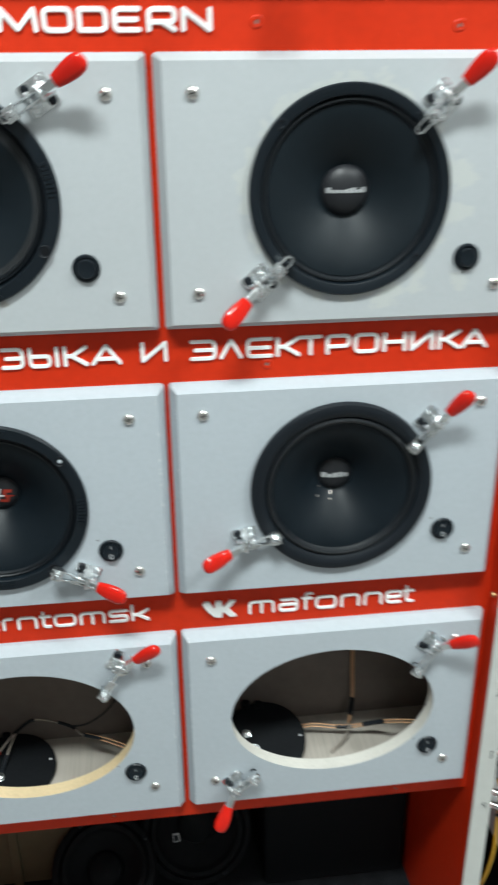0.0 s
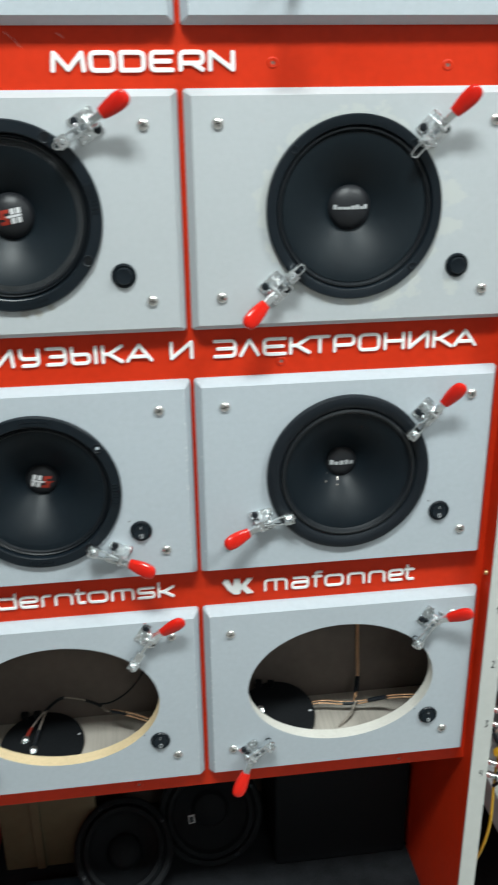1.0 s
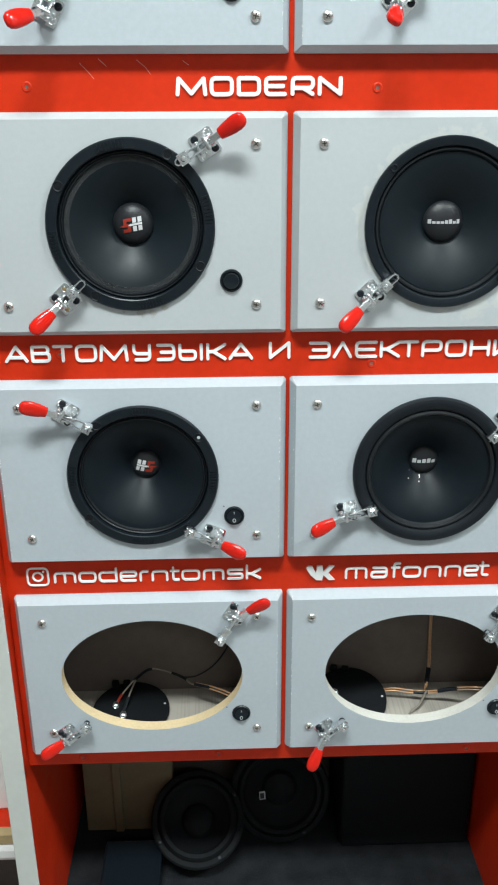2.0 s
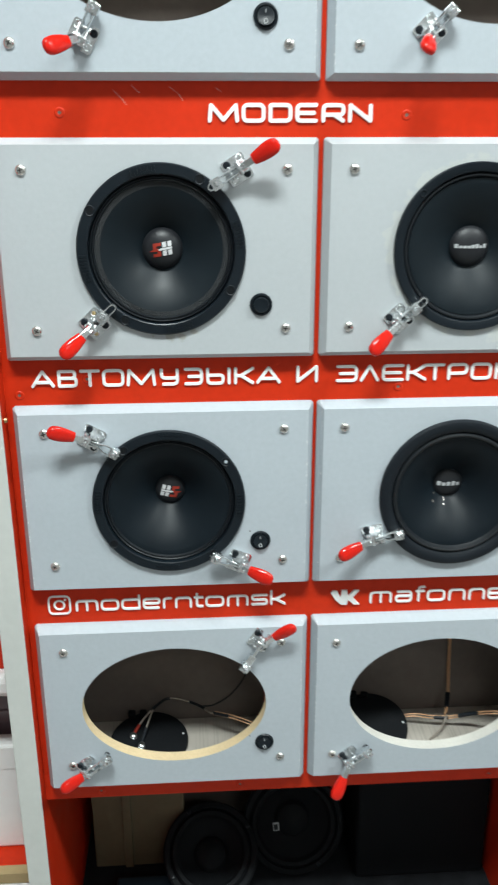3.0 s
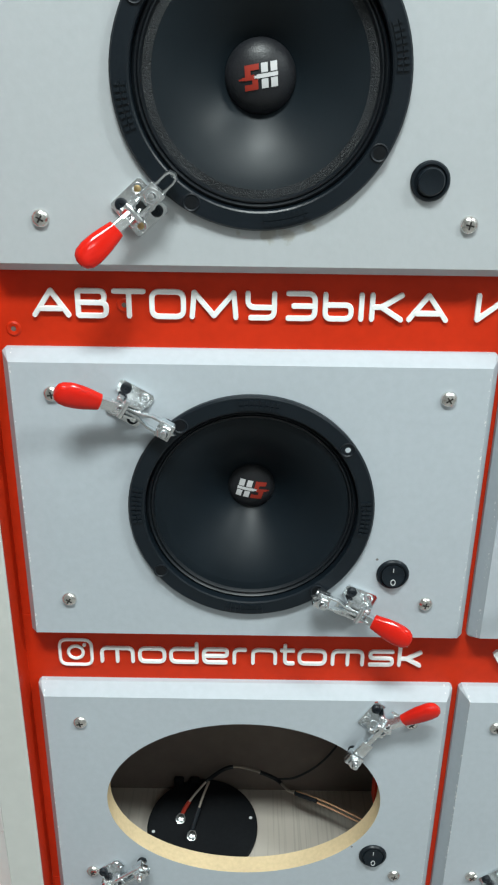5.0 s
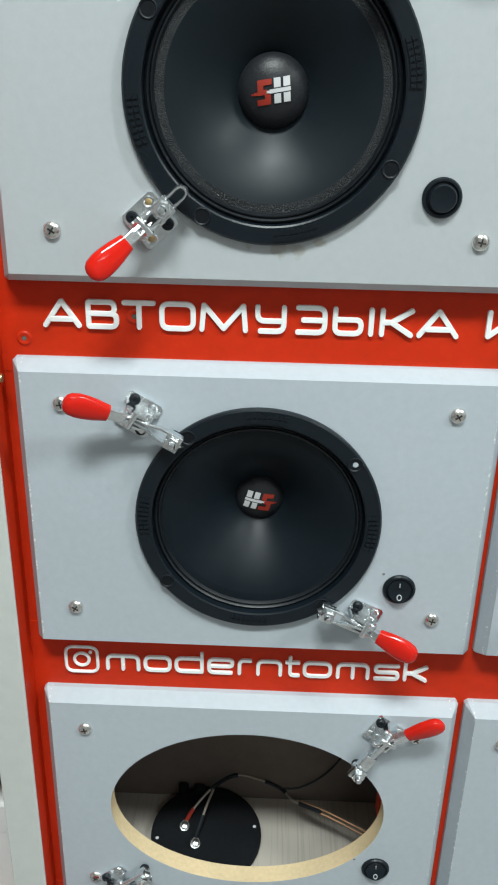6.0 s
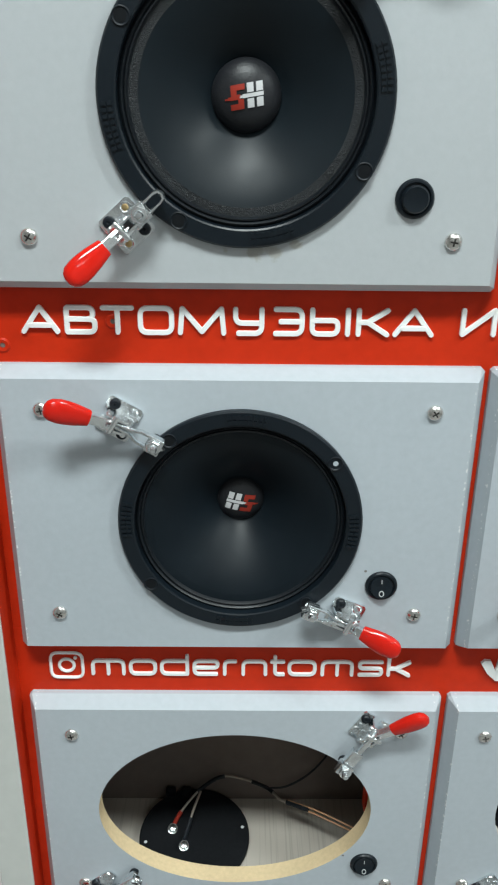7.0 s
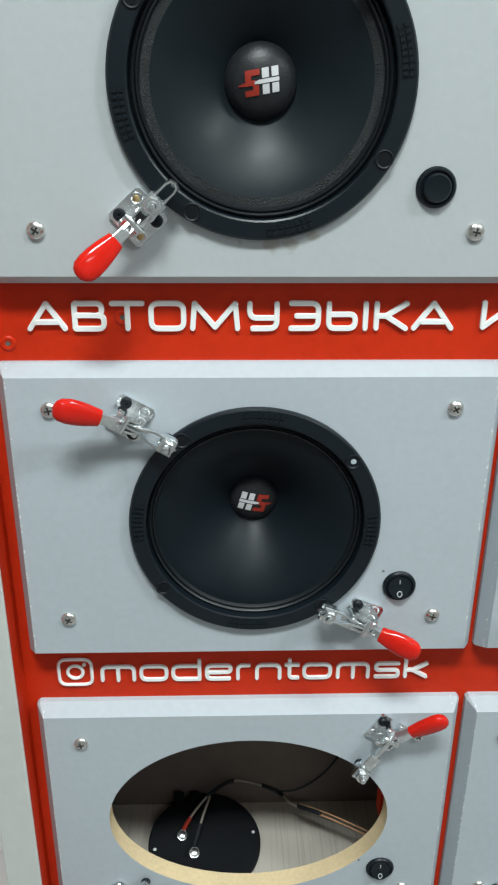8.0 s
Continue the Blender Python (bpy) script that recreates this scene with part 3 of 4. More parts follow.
bars = []
speaker(-0.1575, 1.394, 190, "big", "black loudspeaker with embossed rim and red and white cap mark")
speaker(0.1685, 1.394, 0, "plain", "black loudspeaker with a plain rim and white cap mark")
speaker(-0.1590, 1.1150, -10, "small", "black loudspeaker with embossed rim and small red and white cap mark")
speaker(0.1710, 1.1165, 0, "roll", "black loudspeaker with a thick rubber rim and white cap mark")
bar_bm = prism([(-0.0015, -0.0011), (0.0015, -0.0011), (0.0015, 0.0011), (-0.0015, 0.0011)], -0.0004, 0.0010)
bar_me = bpy.data.meshes.new("raised_mark")
bar_bm.to_mesh(bar_me)
bar_bm.free()
bar_me.materials.append(BLACK)
for owner, m, row in bars:
    ob = new("raised_mark", bar_me)
    ob.parent = owner
    ob.matrix_basis = m


# ---- switches ----
def switch(x, z, kind):
    t = thing("rocker_switch" if kind == "rocker" else "push_button", on_wall(x, FACE, z), {"rocker": "round black rocker switch with white on and off marks", "push": "round black push button switch"}[kind], "switch", "switches")
    part("bezel", lathe([(0.0119, 0), (0.0119, 0.0012), (0.0110, 0.0024), (0.0098, 0.0026), (0.0090, 0.0014), (0.0, 0.0014)], 40), BLACK, t, smooth=True)
    if kind == "push":
        part("button", lathe([(0.0082, 0.001), (0.0082, 0.0046), (0.0074, 0.0056), (0.0050, 0.0052), (0, 0.0050)], 40), BLACK, t, smooth=True)
    else:
        bm = bmesh.new()
        n = 28
        top, low = [], []
        for i in range(n):
            a = 2 * math.pi * i / n
            px, py = 0.0086 * math.cos(a), 0.0086 * math.sin(a)
            top.append(bm.verts.new((px * 0.94, py * 0.94, 0.0030 - 0.20 * py + 12 * py * py)))
            low.append(bm.verts.new((px, py, 0.0010)))
        mid = bm.verts.new((0, 0, 0.0030))
        for i in range(n):
            bm.faces.new((low[i], low[(i + 1) % n], top[(i + 1) % n], top[i]))
            bm.faces.new((top[i], top[(i + 1) % n], mid))
        r = part("rocker", bm, BLACK, t)
        h = lambda py: 0.0030 - 0.20 * py + 12 * py * py + 0.0005
        sub("mark", tube([(0, 0.0030, h(0.003)), (0, 0.0060, h(0.006))], 0.0004, 6), FAINT, r)
        sub("mark", tube([(0.0016 * math.cos(a * math.pi / 8), -0.0045 + 0.0019 * math.sin(a * math.pi / 8), h(-0.0045 + 0.0019 * math.sin(a * math.pi / 8))) for a in range(16)], 0.0004, 6, True), FAINT, r)
    return t


for x, z, k in ((-0.0555, 1.338, "push"), (0.2755, 1.337, "push"), (-0.0555, 1.0635, "rocker"), (0.277, 1.0630, "rocker"), (-0.0495, 0.779, "rocker"), (0.2835, 0.778, "rocker"), (-0.052, 1.610, "rocker"), (0.281, 1.610, "rocker")):
    switch(x, z, k)


# ---- toggle clamps ----
def clamp(x, z, arm, handle, rise=16.0, reach=0.028, nut_at=1.0, label="zinc toggle clamp with a red vinyl grip, closed", screwed=False, swing=0.0, roll=0.0, neck=0.0, splayed=False, folded=False):
    """Base at (x, z). arm: the way to the tip in degrees; handle: the way to the grip; rise: its slope from the panel."""
    m = on_wall(x, FACE, z, arm + 180)
    t = thing("toggle_clamp", m, label, "toggle clamp", "toggle clamps")
    for s in (1, -1):
        w = part("base_wing", moved(prism([(-0.0125, 0.0035), (0.0125, 0.0035), (0.0125, 0.0112), (0.0108, 0.0130), (-0.0108, 0.0130), (-0.0125, 0.0112)], 0, 0.0018), Matrix.Diagonal((1, s, 1, 1))), ZINC, t)
        part("side_plate", moved(prism([(-0.0115, 0), (0.0115, 0), (0.0095, 0.0125), (0.0040, 0.0160), (-0.0035, 0.0140), (-0.0095, 0.0105)], -0.0008, 0.0008), pose(0, s * 0.0042, 0, 90, 0, 0)), ZINC, t)
        for hx in (-0.0068, 0.0068):
            if hx * s * (-1 if folded else 1) < 0:
                b = part("bolt", moved(lathe([(0.0038, 0.0018), (0.0038, 0.0030), (0.0030, 0.0040), (0.0012, 0.0042), (0.0008, 0.0034), (0, 0.0034)], 18), pose(hx, s * 0.0085, 0)), RUBBER, t, "black cross-head bolt", True)
            else:
                h = part("bolt_hole", moved(lathe([(0.0038, 0.0018), (0.0035, 0.0023), (0.0028, 0.0022), (0.0024, 0.0019), (0, 0.0019)], 18), pose(hx, s * 0.0085, 0)), ZINC, t, smooth=True)
                if screwed:
                    sub("bolt", moved(lathe([(0.0022, 0.0020), (0.0012, 0.0024), (0, 0.0024)], 14), pose(hx, s * 0.0085, 0)), BRASS, h, "sunken brass bolt", True)
    for hx, hz in ((0.0072, 0.0105), (-0.0070, 0.0100), (0.0022, 0.0145)):
        part("rivet", moved(lathe([(0, -0.0068), (0.0019, -0.0066), (0.0024, -0.0056), (0.0022, 0.0056), (0.0019, 0.0066), (0, 0.0068)], 14), pose(hx, 0, hz, 90)), ZINC, t, smooth=True)
    # slotted arm with its spindle
    a = pose(-0.004, 0, 0.0125, 0, -swing, 0)
    L = reach - 0.004 + 0.006
    loop = [(0.006, 0.0030, 0), (-L + 0.004, 0.0034, 0), (-L + 0.0012, 0.0026, 0), (-L, 0, 0), (-L + 0.0012, -0.0026, 0), (-L + 0.004, -0.0034, 0), (0.006, -0.0030, 0)]
    if splayed:
        loop = [(0.006, 0.0014, 0), (-0.005, 0.0014, 0), (-L * 0.42, 0.0040, 0), (-L * 0.62, 0.0042, 0), (-L + 0.004, 0.0026, 0), (-L, 0, 0), (-L + 0.004, -0.0026, 0), (-L * 0.62, -0.0042, 0), (-L * 0.42, -0.0040, 0), (-0.005, -0.0014, 0), (0.006, -0.0014, 0)]
    bar = join(box(-L + 0.002, -0.013, -0.0046, 0.0046, 0.0004, 0.0020, 0.0006), box(-L + 0.002, -0.013, -0.0046, -0.0034, -0.0040, 0.0010, 0.0004), box(-L + 0.002, -0.013, 0.0034, 0.0046, -0.0040, 0.0010, 0.0004), box(-0.014, 0.006, -0.0020, 0.0020, -0.0020, 0.0016, 0.0006)) if folded else None
    part("arm", moved(bar or tube(loop, 0.0014, 8, False, 1.8, (0, 0, 1)), a), ZINC, t, "folded steel arm" if folded else "slotted steel arm", not folded)
    part("link", moved(join(box(-0.001, 0.010, -0.0022, -0.0008, -0.002, 0.003, 0.0005), box(-0.003, 0.006, 0.0008, 0.0022, -0.004, 0.002, 0.0005)), pose(0.001, 0, 0.0115, 0, -30, 0)), ZINC, t)
    hexa = lambda r, h0, h1: prism([(r * math.cos(i * math.pi / 3), r * math.sin(i * math.pi / 3)) for i in range(6)], h0, h1, 0.0004)
    sp = a @ pose(-(reach - 0.004) * nut_at, 0, 0)
    s = part("spindle", moved(lathe([(0, -0.0062), (0.0026, -0.0060), (0.0026, 0.0095), (0.0019, 0.0106), (0, 0.0110)], 16), sp), ZINC, t, smooth=True)
    sub("nut", moved(hexa(0.0052, 0.0034, 0.0066), sp), ZINC, s)
    for up in (1, -1):
        plate = join(box(-0.0052, 0.0052, -0.0058, 0.0058, 0.0024, 0.0035, 0.0004), box(-0.0052, 0.0052, 0.0050, 0.0060, -0.0002, 0.0030, 0.0004), box(-0.0052, 0.0052, -0.0060, -0.0050, -0.0002, 0.0030, 0.0004))
        sub("saddle_washer", moved(plate, sp @ Matrix.Diagonal((1, 1, up, 1))), ZINC, s, "folded steel saddle washer")
    sub("nut", moved(hexa(0.0052, -0.0066, -0.0035), sp), ZINC, s)
    sub("rubber_foot", moved(lathe([(0, -0.0105), (0.0038, -0.0100), (0.0044, -0.0080), (0.0036, -0.0055), (0, -0.0055)], 16), sp), RUBBER, s, smooth=True)
    # handle
    hm = pose(0.004, 0, 0.0130, 0, 0, handle - (arm + 180)) @ pose(0, 0, 0, 0, -rise, 0) @ pose(0, 0, 0, roll, 0, 0)
    part("handle_bar", moved(join(box(-0.002, 0.020, -0.0032, -0.0018, -0.0025, 0.0030, 0.0004), box(-0.002, 0.020, 0.0018, 0.0032, -0.0025, 0.0030, 0.0004), box(0.004, 0.0225, -0.0034, 0.0034, 0.0016, 0.0033, 0.0006)), hm), ZINC, t)
    bm = bmesh.new()
    rings = []
    prof = [(0.0150, 0.0044, 0.0036), (0.0153, 0.0056, 0.0045), (0.0185, 0.0063, 0.0049), (0.0235, 0.0074, 0.0055), (0.0290, 0.0081, 0.0059), (0.0340, 0.0082, 0.0059), (0.0385, 0.0073, 0.0053), (0.0410, 0.0053, 0.0040), (0.0422, 0.0026, 0.0020)]
    for px, wy, wz in prof:
        px = 0.0150 + (px - 0.0150) * 1.12
        rings.append([bm.verts.new((px, wy * math.copysign(abs(math.cos(q)) ** 0.8, math.cos(q)), 0.0004 + 0.82 * wz * math.copysign(abs(math.sin(q)) ** 0.8, math.sin(q)))) for q in [2 * math.pi * k / 16 for k in range(16)]])
    for A, B in zip(rings, rings[1:]):
        for k in range(16):
            bm.faces.new((A[k], A[(k + 1) % 16], B[(k + 1) % 16], B[k]))
    bm.faces.new(rings[0])
    bm.faces.new(rings[-1])
    part("grip", moved(bm, hm @ pose(neck, 0, 0)), GRIP, t, "glossy red vinyl grip", True)
    return t


OPEN = "zinc toggle clamp with a red vinyl grip beside an empty opening"
clamp(-0.080, 1.473, -148, 33, 22, nut_at=0.86)
clamp(-0.2295, 1.3205, 42, -139, 24, 0.0245, nut_at=0.45, screwed=True, neck=-0.0025)
clamp(0.243, 1.466, -134, 49, 22, nut_at=0.5)
clamp(0.092, 1.321, 42, -138, 22, nut_at=0.6)
clamp(-0.2410, 1.1940, -30, 157, 22, splayed=True)
clamp(-0.0815, 1.0380, 157, -19, 22, neck=-0.0060, splayed=True)
clamp(0.256, 1.182, -133, 56, 22, splayed=True)
clamp(0.0765, 1.0665, 11, -163, 22, splayed=True)
clamp(-0.0550, 0.9300, -123, 35, 10, 0.036, label=OPEN, roll=15, neck=0.001, folded=True)
clamp(-0.2725, 0.7535, 37, -163, 30, 0.030, label=OPEN, neck=-0.011)
clamp(0.277, 0.922, -124, 28, 24, 0.032, label=OPEN)
clamp(0.0620, 0.7510, 36, -117, 20, 0.024, label=OPEN, neck=0.003)
clamp(-0.224, 1.592, 61, -158, 50, 0.025, label=OPEN)
clamp(0.106, 1.598, 45, -122, 60, 0.022, label=OPEN)

# ---- raised letters ----
GLYPHS = {
    "А": [([(0, 0), (0.5, 1), (1, 0)], 0.12), ([(0.2, 0.27), (0.8, 0.27)], 0)],
    "В": [([(0, 0.02), (0, 0.98)], 0), ([(0.02, 1), (0.94, 1), (0.94, 0.53), (0.04, 0.53)], 0.2), ([(0.6, 0.53), (1, 0.53), (1, 0), (0.02, 0)], 0.2)],
    "Т": [([(0, 1), (1, 1)], 0), ([(0.5, 0.95), (0.5, 0)], 0)],
    "О": [([(0.5, 0), (0, 0), (0, 1), (1, 1), (1, 0), (0.5, 0)], 0.25)],
    "М": [([(0, 0), (0.05, 1), (0.5, 0.06), (0.95, 1), (1, 0)], 0.05)],
    "У": [([(0, 1), (0, 0.42), (0.94, 0.42)], 0.25), ([(1, 1), (1, 0), (0.1, 0)], 0.25)],
    "З": [([(0, 1), (1, 1), (1, 0), (0, 0)], 0.25), ([(0.2, 0.5), (0.95, 0.5)], 0)],
    "Ы": [([(0, 1), (0, 0), (0.72, 0), (0.72, 0.56), (0.4, 0.56)], 0.22), ([(0.4, 0.56), (0.02, 0.56)], 0), ([(1, 1), (1, 0)], 0)],
    "К": [([(0, 1), (0, 0)], 0), ([(1, 1), (0.32, 0.5), (1, 0)], 0.06), ([(0.06, 0.5), (0.28, 0.5)], 0)],
    "И": [([(0, 1), (0, 0), (1, 1), (1, 0)], 0.05)],
    "Э": [([(0, 1), (1, 1), (1, 0), (0, 0)], 0.25), ([(0.15, 0.5), (0.95, 0.5)], 0)],
    "Л": [([(0, 0), (0.5, 1), (1, 0)], 0.1)],
    "Е": [([(1, 1), (0, 1), (0, 0), (1, 0)], 0.22), ([(0.06, 0.5), (0.9, 0.5)], 0)],
    "Р": [([(0, 0), (0, 1), (1, 1), (1, 0.38), (0.5, 0.38)], 0.22), ([(0.5, 0.38), (0.02, 0.38)], 0)],
    "Н": [([(0, 0), (0, 1)], 0), ([(1, 0), (1, 1)], 0), ([(0.06, 0.5), (0.94, 0.5)], 0)],
    "M": [([(0, 0), (0.05, 1), (0.5, 0.06), (0.95, 1), (1, 0)], 0.05)],
    "O": [([(0.5, 0), (0, 0), (0, 1), (1, 1), (1, 0), (0.5, 0)], 0.25)],
    "D": [([(0, 0.02), (0, 0.98)], 0), ([(0.02, 1), (1, 1), (1, 0), (0.02, 0)], 0.26)],
    "E": [([(1, 1), (0, 1), (0, 0), (1, 0)], 0.22), ([(0.06, 0.5), (0.9, 0.5)], 0)],
    "R": [([(0, 0), (0, 1), (1, 1), (1, 0.38), (0.5, 0.38)], 0.22), ([(0.5, 0.38), (0.02, 0.38)], 0), ([(0.55, 0.36), (1, 0)], 0)],
    "N": [([(0, 0), (0, 1), (1, 0), (1, 1)], 0.05)],
    "m": [([(0, 0), (0, 1), (1, 1), (1, 0)], 0.3), ([(0.5, 0.94), (0.5, 0)], 0)],
    "o": [([(0.5, 0), (0, 0), (0, 1), (1, 1), (1, 0), (0.5, 0)], 0.32)],
    "d": [([(0.94, 0), (0, 0), (0, 1), (0.94, 1)], 0.32), ([(1, 0), (1, 1.42)], 0)],
    "e": [([(0.95, 0), (0, 0), (0, 1), (1, 1), (1, 0.5), (0.6, 0.5)], 0.28), ([(0.6, 0.5), (0.03, 0.5)], 0)],
    "r": [([(0, 0), (0, 1), (1, 1)], 0.35)],
    "n": [([(0, 0), (0, 1), (1, 1), (1, 0)], 0.3)],
    "t": [([(0.3, 1.38), (0.3, 0), (1, 0)], 0.3), ([(0, 1), (0.22, 1)], 0), ([(0.4, 1), (1, 1)], 0)],
    "s": [([(1, 1), (0, 1), (0, 0.5), (1, 0.5), (1, 0), (0, 0)], 0.2)],
    "k": [([(0, 1.42), (0, 0)], 0), ([(1, 1), (0.35, 0.5), (1, 0)], 0.06), ([(0.06, 0.5), (0.3, 0.5)], 0)],
    "a": [([(0.1, 1), (1, 1), (1, 0), (0, 0), (0, 0.55), (0.4, 0.55)], 0.26), ([(0.4, 0.55), (0.97, 0.55)], 0)],
    "f": [([(1, 1.42), (0.32, 1.42), (0.32, 0)], 0.32), ([(0, 1), (0.24, 1)], 0), ([(0.42, 1), (0.95, 1)], 0)],
}


def rounded(points, r, steps=5):
    p = [Vector((x, y, 0)) for x, y in points]
    shut = (p[0] - p[-1]).length < 1e-6
    if shut:
        p = p[:-1]
    out = []
    for i, q in enumerate(p):
        if (not shut and i in (0, len(p) - 1)) or r <= 0:
            out.append(q)
            continue
        a, b = p[i - 1], p[(i + 1) % len(p)]
        da, db = a - q, b - q
        if da.cross(db).length < 1e-7 * max(1e-9, da.length * db.length):
            out.append(q)
            continue
        k = min(r, da.length * 0.49, db.length * 0.49)
        s, e = q + da.normalized() * k, q + db.normalized() * k
        for j in range(steps + 1):
            u = j / steps
            out.append((1 - u) ** 2 * s + 2 * u * (1 - u) * q + u * u * e)
    return out, shut


def ribbon(pts, hs, top, shut):
    """A flat raised stroke with softened edges and rounded ends."""
    p = [Vector((x, y, 0)) for x, y in pts]
    if not shut:
        for end, nxt in ((0, 1), (-1, -2)):
            d = (p[end] - p[nxt]).normalized()
            p[end] = p[end] + d * hs * 0.75
        p = [p[0], p[0] + (p[1] - p[0]).normalized() * hs * 0.7] + p[1:-1] + [p[-1] + (p[-2] - p[-1]).normalized() * hs * 0.7, p[-1]]
    n = len(p)
    sect = [(-1.0, 0.0), (-1.0, 0.78), (-0.82, 1.0), (0.82, 1.0), (1.0, 0.78), (1.0, 0.0)]
    bm = bmesh.new()
    rings = []
    for i, q in enumerate(p):
        a = p[i - 1] if (i or shut) else q
        b = p[(i + 1) % n] if (i < n - 1 or shut) else q
        d1, d2 = q - a, b - q
        d1 = d1.normalized() if d1.length > 1e-9 else d2.normalized()
        d2 = d2.normalized() if d2.length > 1e-9 else d1
        d = (d1 + d2).normalized() if (d1 + d2).length > 1e-6 else d1
        s = Vector((-d.y, d.x, 0))
        wide = hs / max(0.5, math.sqrt(max(0.0, (1 + d1.dot(d2)) / 2)))
        k = 0.55 if (not shut and i in (0, n - 1)) else 1.0
        rings.append([bm.verts.new(q + s * u * wide * k + Vector((0, 0, h * top))) for u, h in sect])
    for i in range(n if shut else n - 1):
        A, B = rings[i], rings[(i + 1) % n]
        for k in range(len(sect) - 1):
            bm.faces.new((A[k], A[k + 1], B[k + 1], B[k]))
    if not shut:
        bm.faces.new(rings[0])
        bm.faces.new(rings[-1])
    return bm


def letter_mesh(ch, w, h, stroke):
    """One letter of raised strokes, w by h metres, in the wall's frame."""
    made = []
    hs = stroke / 2
    for k, (pts, r) in enumerate(GLYPHS[ch]):
        q = [(hs + x * (w - stroke), hs + y * (h - stroke)) for x, y in pts]
        if 0 < r <= 0.12:
            # sharp letters: straight strokes laid one over another
            for i, (a, b) in enumerate(zip(q, q[1:])):
                made.append(ribbon([a, b], hs, 0.0019 + 0.00012 * (i + 4 * k), False))
            continue
        line, shut = rounded(q, r * h)
        made.append(ribbon([(v.x, v.y) for v in line], hs, 0.0019 + 0.00013 * k + 0.00005 + (0.0005 if k and GLYPHS[ch][0][1] == 0.12 else 0.0), shut))
    return join(*made)


def word(name, text, marks, x0, x1, z0, z1, stroke, label):
    """Letters with their left and right marks on a scale that runs from x0 to x1."""
    t = thing(name, on_wall(x0, BOARD, z0), label, "sign", "raised white lettering")
    a, b = marks[0][0], marks[-1][1]
    k = (x1 - x0) / (b - a)
    for ch, (l, r) in zip(text, marks):
        w = (r - l) * k
        part("letter", moved(letter_mesh(ch, w, z1 - z0, stroke), pose((l - a) * k, 0, 0)), LETTER, t)
    return t


RAISED = "raised white plastic lettering on a red rail"
word("sign_lettering", "АВТОМУЗЫКА", [(68, 138), (146, 205), (210, 272), (277, 342), (348, 435), (447, 503), (518, 575), (584, 657), (667, 728), (733, 808)], -0.3045, -0.032, 1.2472, 1.2670, 0.0034, RAISED)
word("sign_lettering", "И", [(0, 1)], -0.0150, 0.0090, 1.2478, 1.2676, 0.0034, RAISED)
word("sign_lettering", "ЭЛЕКТРОНИКА", [(227, 270), (274, 312), (317, 361), (365, 405), (402, 441), (446, 487), (492, 534), (540, 580), (586, 626), (632, 671), (672, 717)], 0.0290, 0.3100, 1.2475, 1.2670, 0.0034, RAISED)
word("sign_lettering", "MODERN", [(364, 420), (424, 467), (472, 515), (520, 561), (567, 610), (615, 659)], -0.1080, 0.0570, 1.5165, 1.5350, 0.0040, RAISED)
word("sign_lettering", "moderntomsk", [(182, 243), (249, 299), (304, 356), (362, 410), (416, 442), (449, 495), (499, 527), (531, 583), (590, 649), (656, 702), (708, 751)], -0.2760, -0.0230, 0.9685, 0.9838, 0.0029, RAISED)
word("sign_lettering", "mafonnet", [(340, 383), (389, 422), (427, 447), (450, 486), (492, 525), (531, 563), (568, 597), (597, 617)], 0.0800, 0.2590, 0.9658, 0.9820, 0.0029, RAISED)


def icons():
    t = thing("sign_icon", on_wall(-0.2950, BOARD, 0.9780), "raised white camera-shaped icon on a red rail", "sign", "raised white lettering")
    line, shut = rounded([(0, -0.0118), (-0.0125, -0.0118), (-0.0125, 0.0118), (0.0125, 0.0118), (0.0125, -0.0118), (0, -0.0118)], 0.0065)
    part("outline", tube([(v.x, v.y, 0.001) for v in line], 0.0013, 10, True, 1.0, (0, 0, 1)), LETTER, t, smooth=True)
    part("ring", tube([(0.0058 * math.cos(i * math.pi / 14), 0.0058 * math.sin(i * math.pi / 14), 0.001) for i in range(28)], 0.0013, 10, True, 1.0, (0, 0, 1)), LETTER, t, smooth=True)
    part("dot", moved(lathe([(0.0014, 0), (0.0014, 0.0015), (0, 0.0019)], 14), pose(0.0070, 0.0068, 0)), LETTER, t, smooth=True)
    t = thing("sign_icon", on_wall(0.0320, BOARD, 0.9655), "raised white network icon on a red rail", "sign", "raised white lettering")
    h = 0.0200
    v = [(0.0, 0.84), (0.07, 1.0), (0.21, 0.98), (0.34, 0.48), (0.38, 1.0), (0.56, 1.0), (0.60, 0.56), (0.80, 1.0), (0.98, 0.98), (0.76, 0.50), (1.0, 0.02), (0.80, 0.0), (0.60, 0.36), (0.56, 0.0), (0.36, 0.02), (0.16, 0.36)]
    part("shape", prism([(x * 0.0355, y * h) for x, y in v], 0.0, 0.0026, 0.0), LETTER, t)


icons()


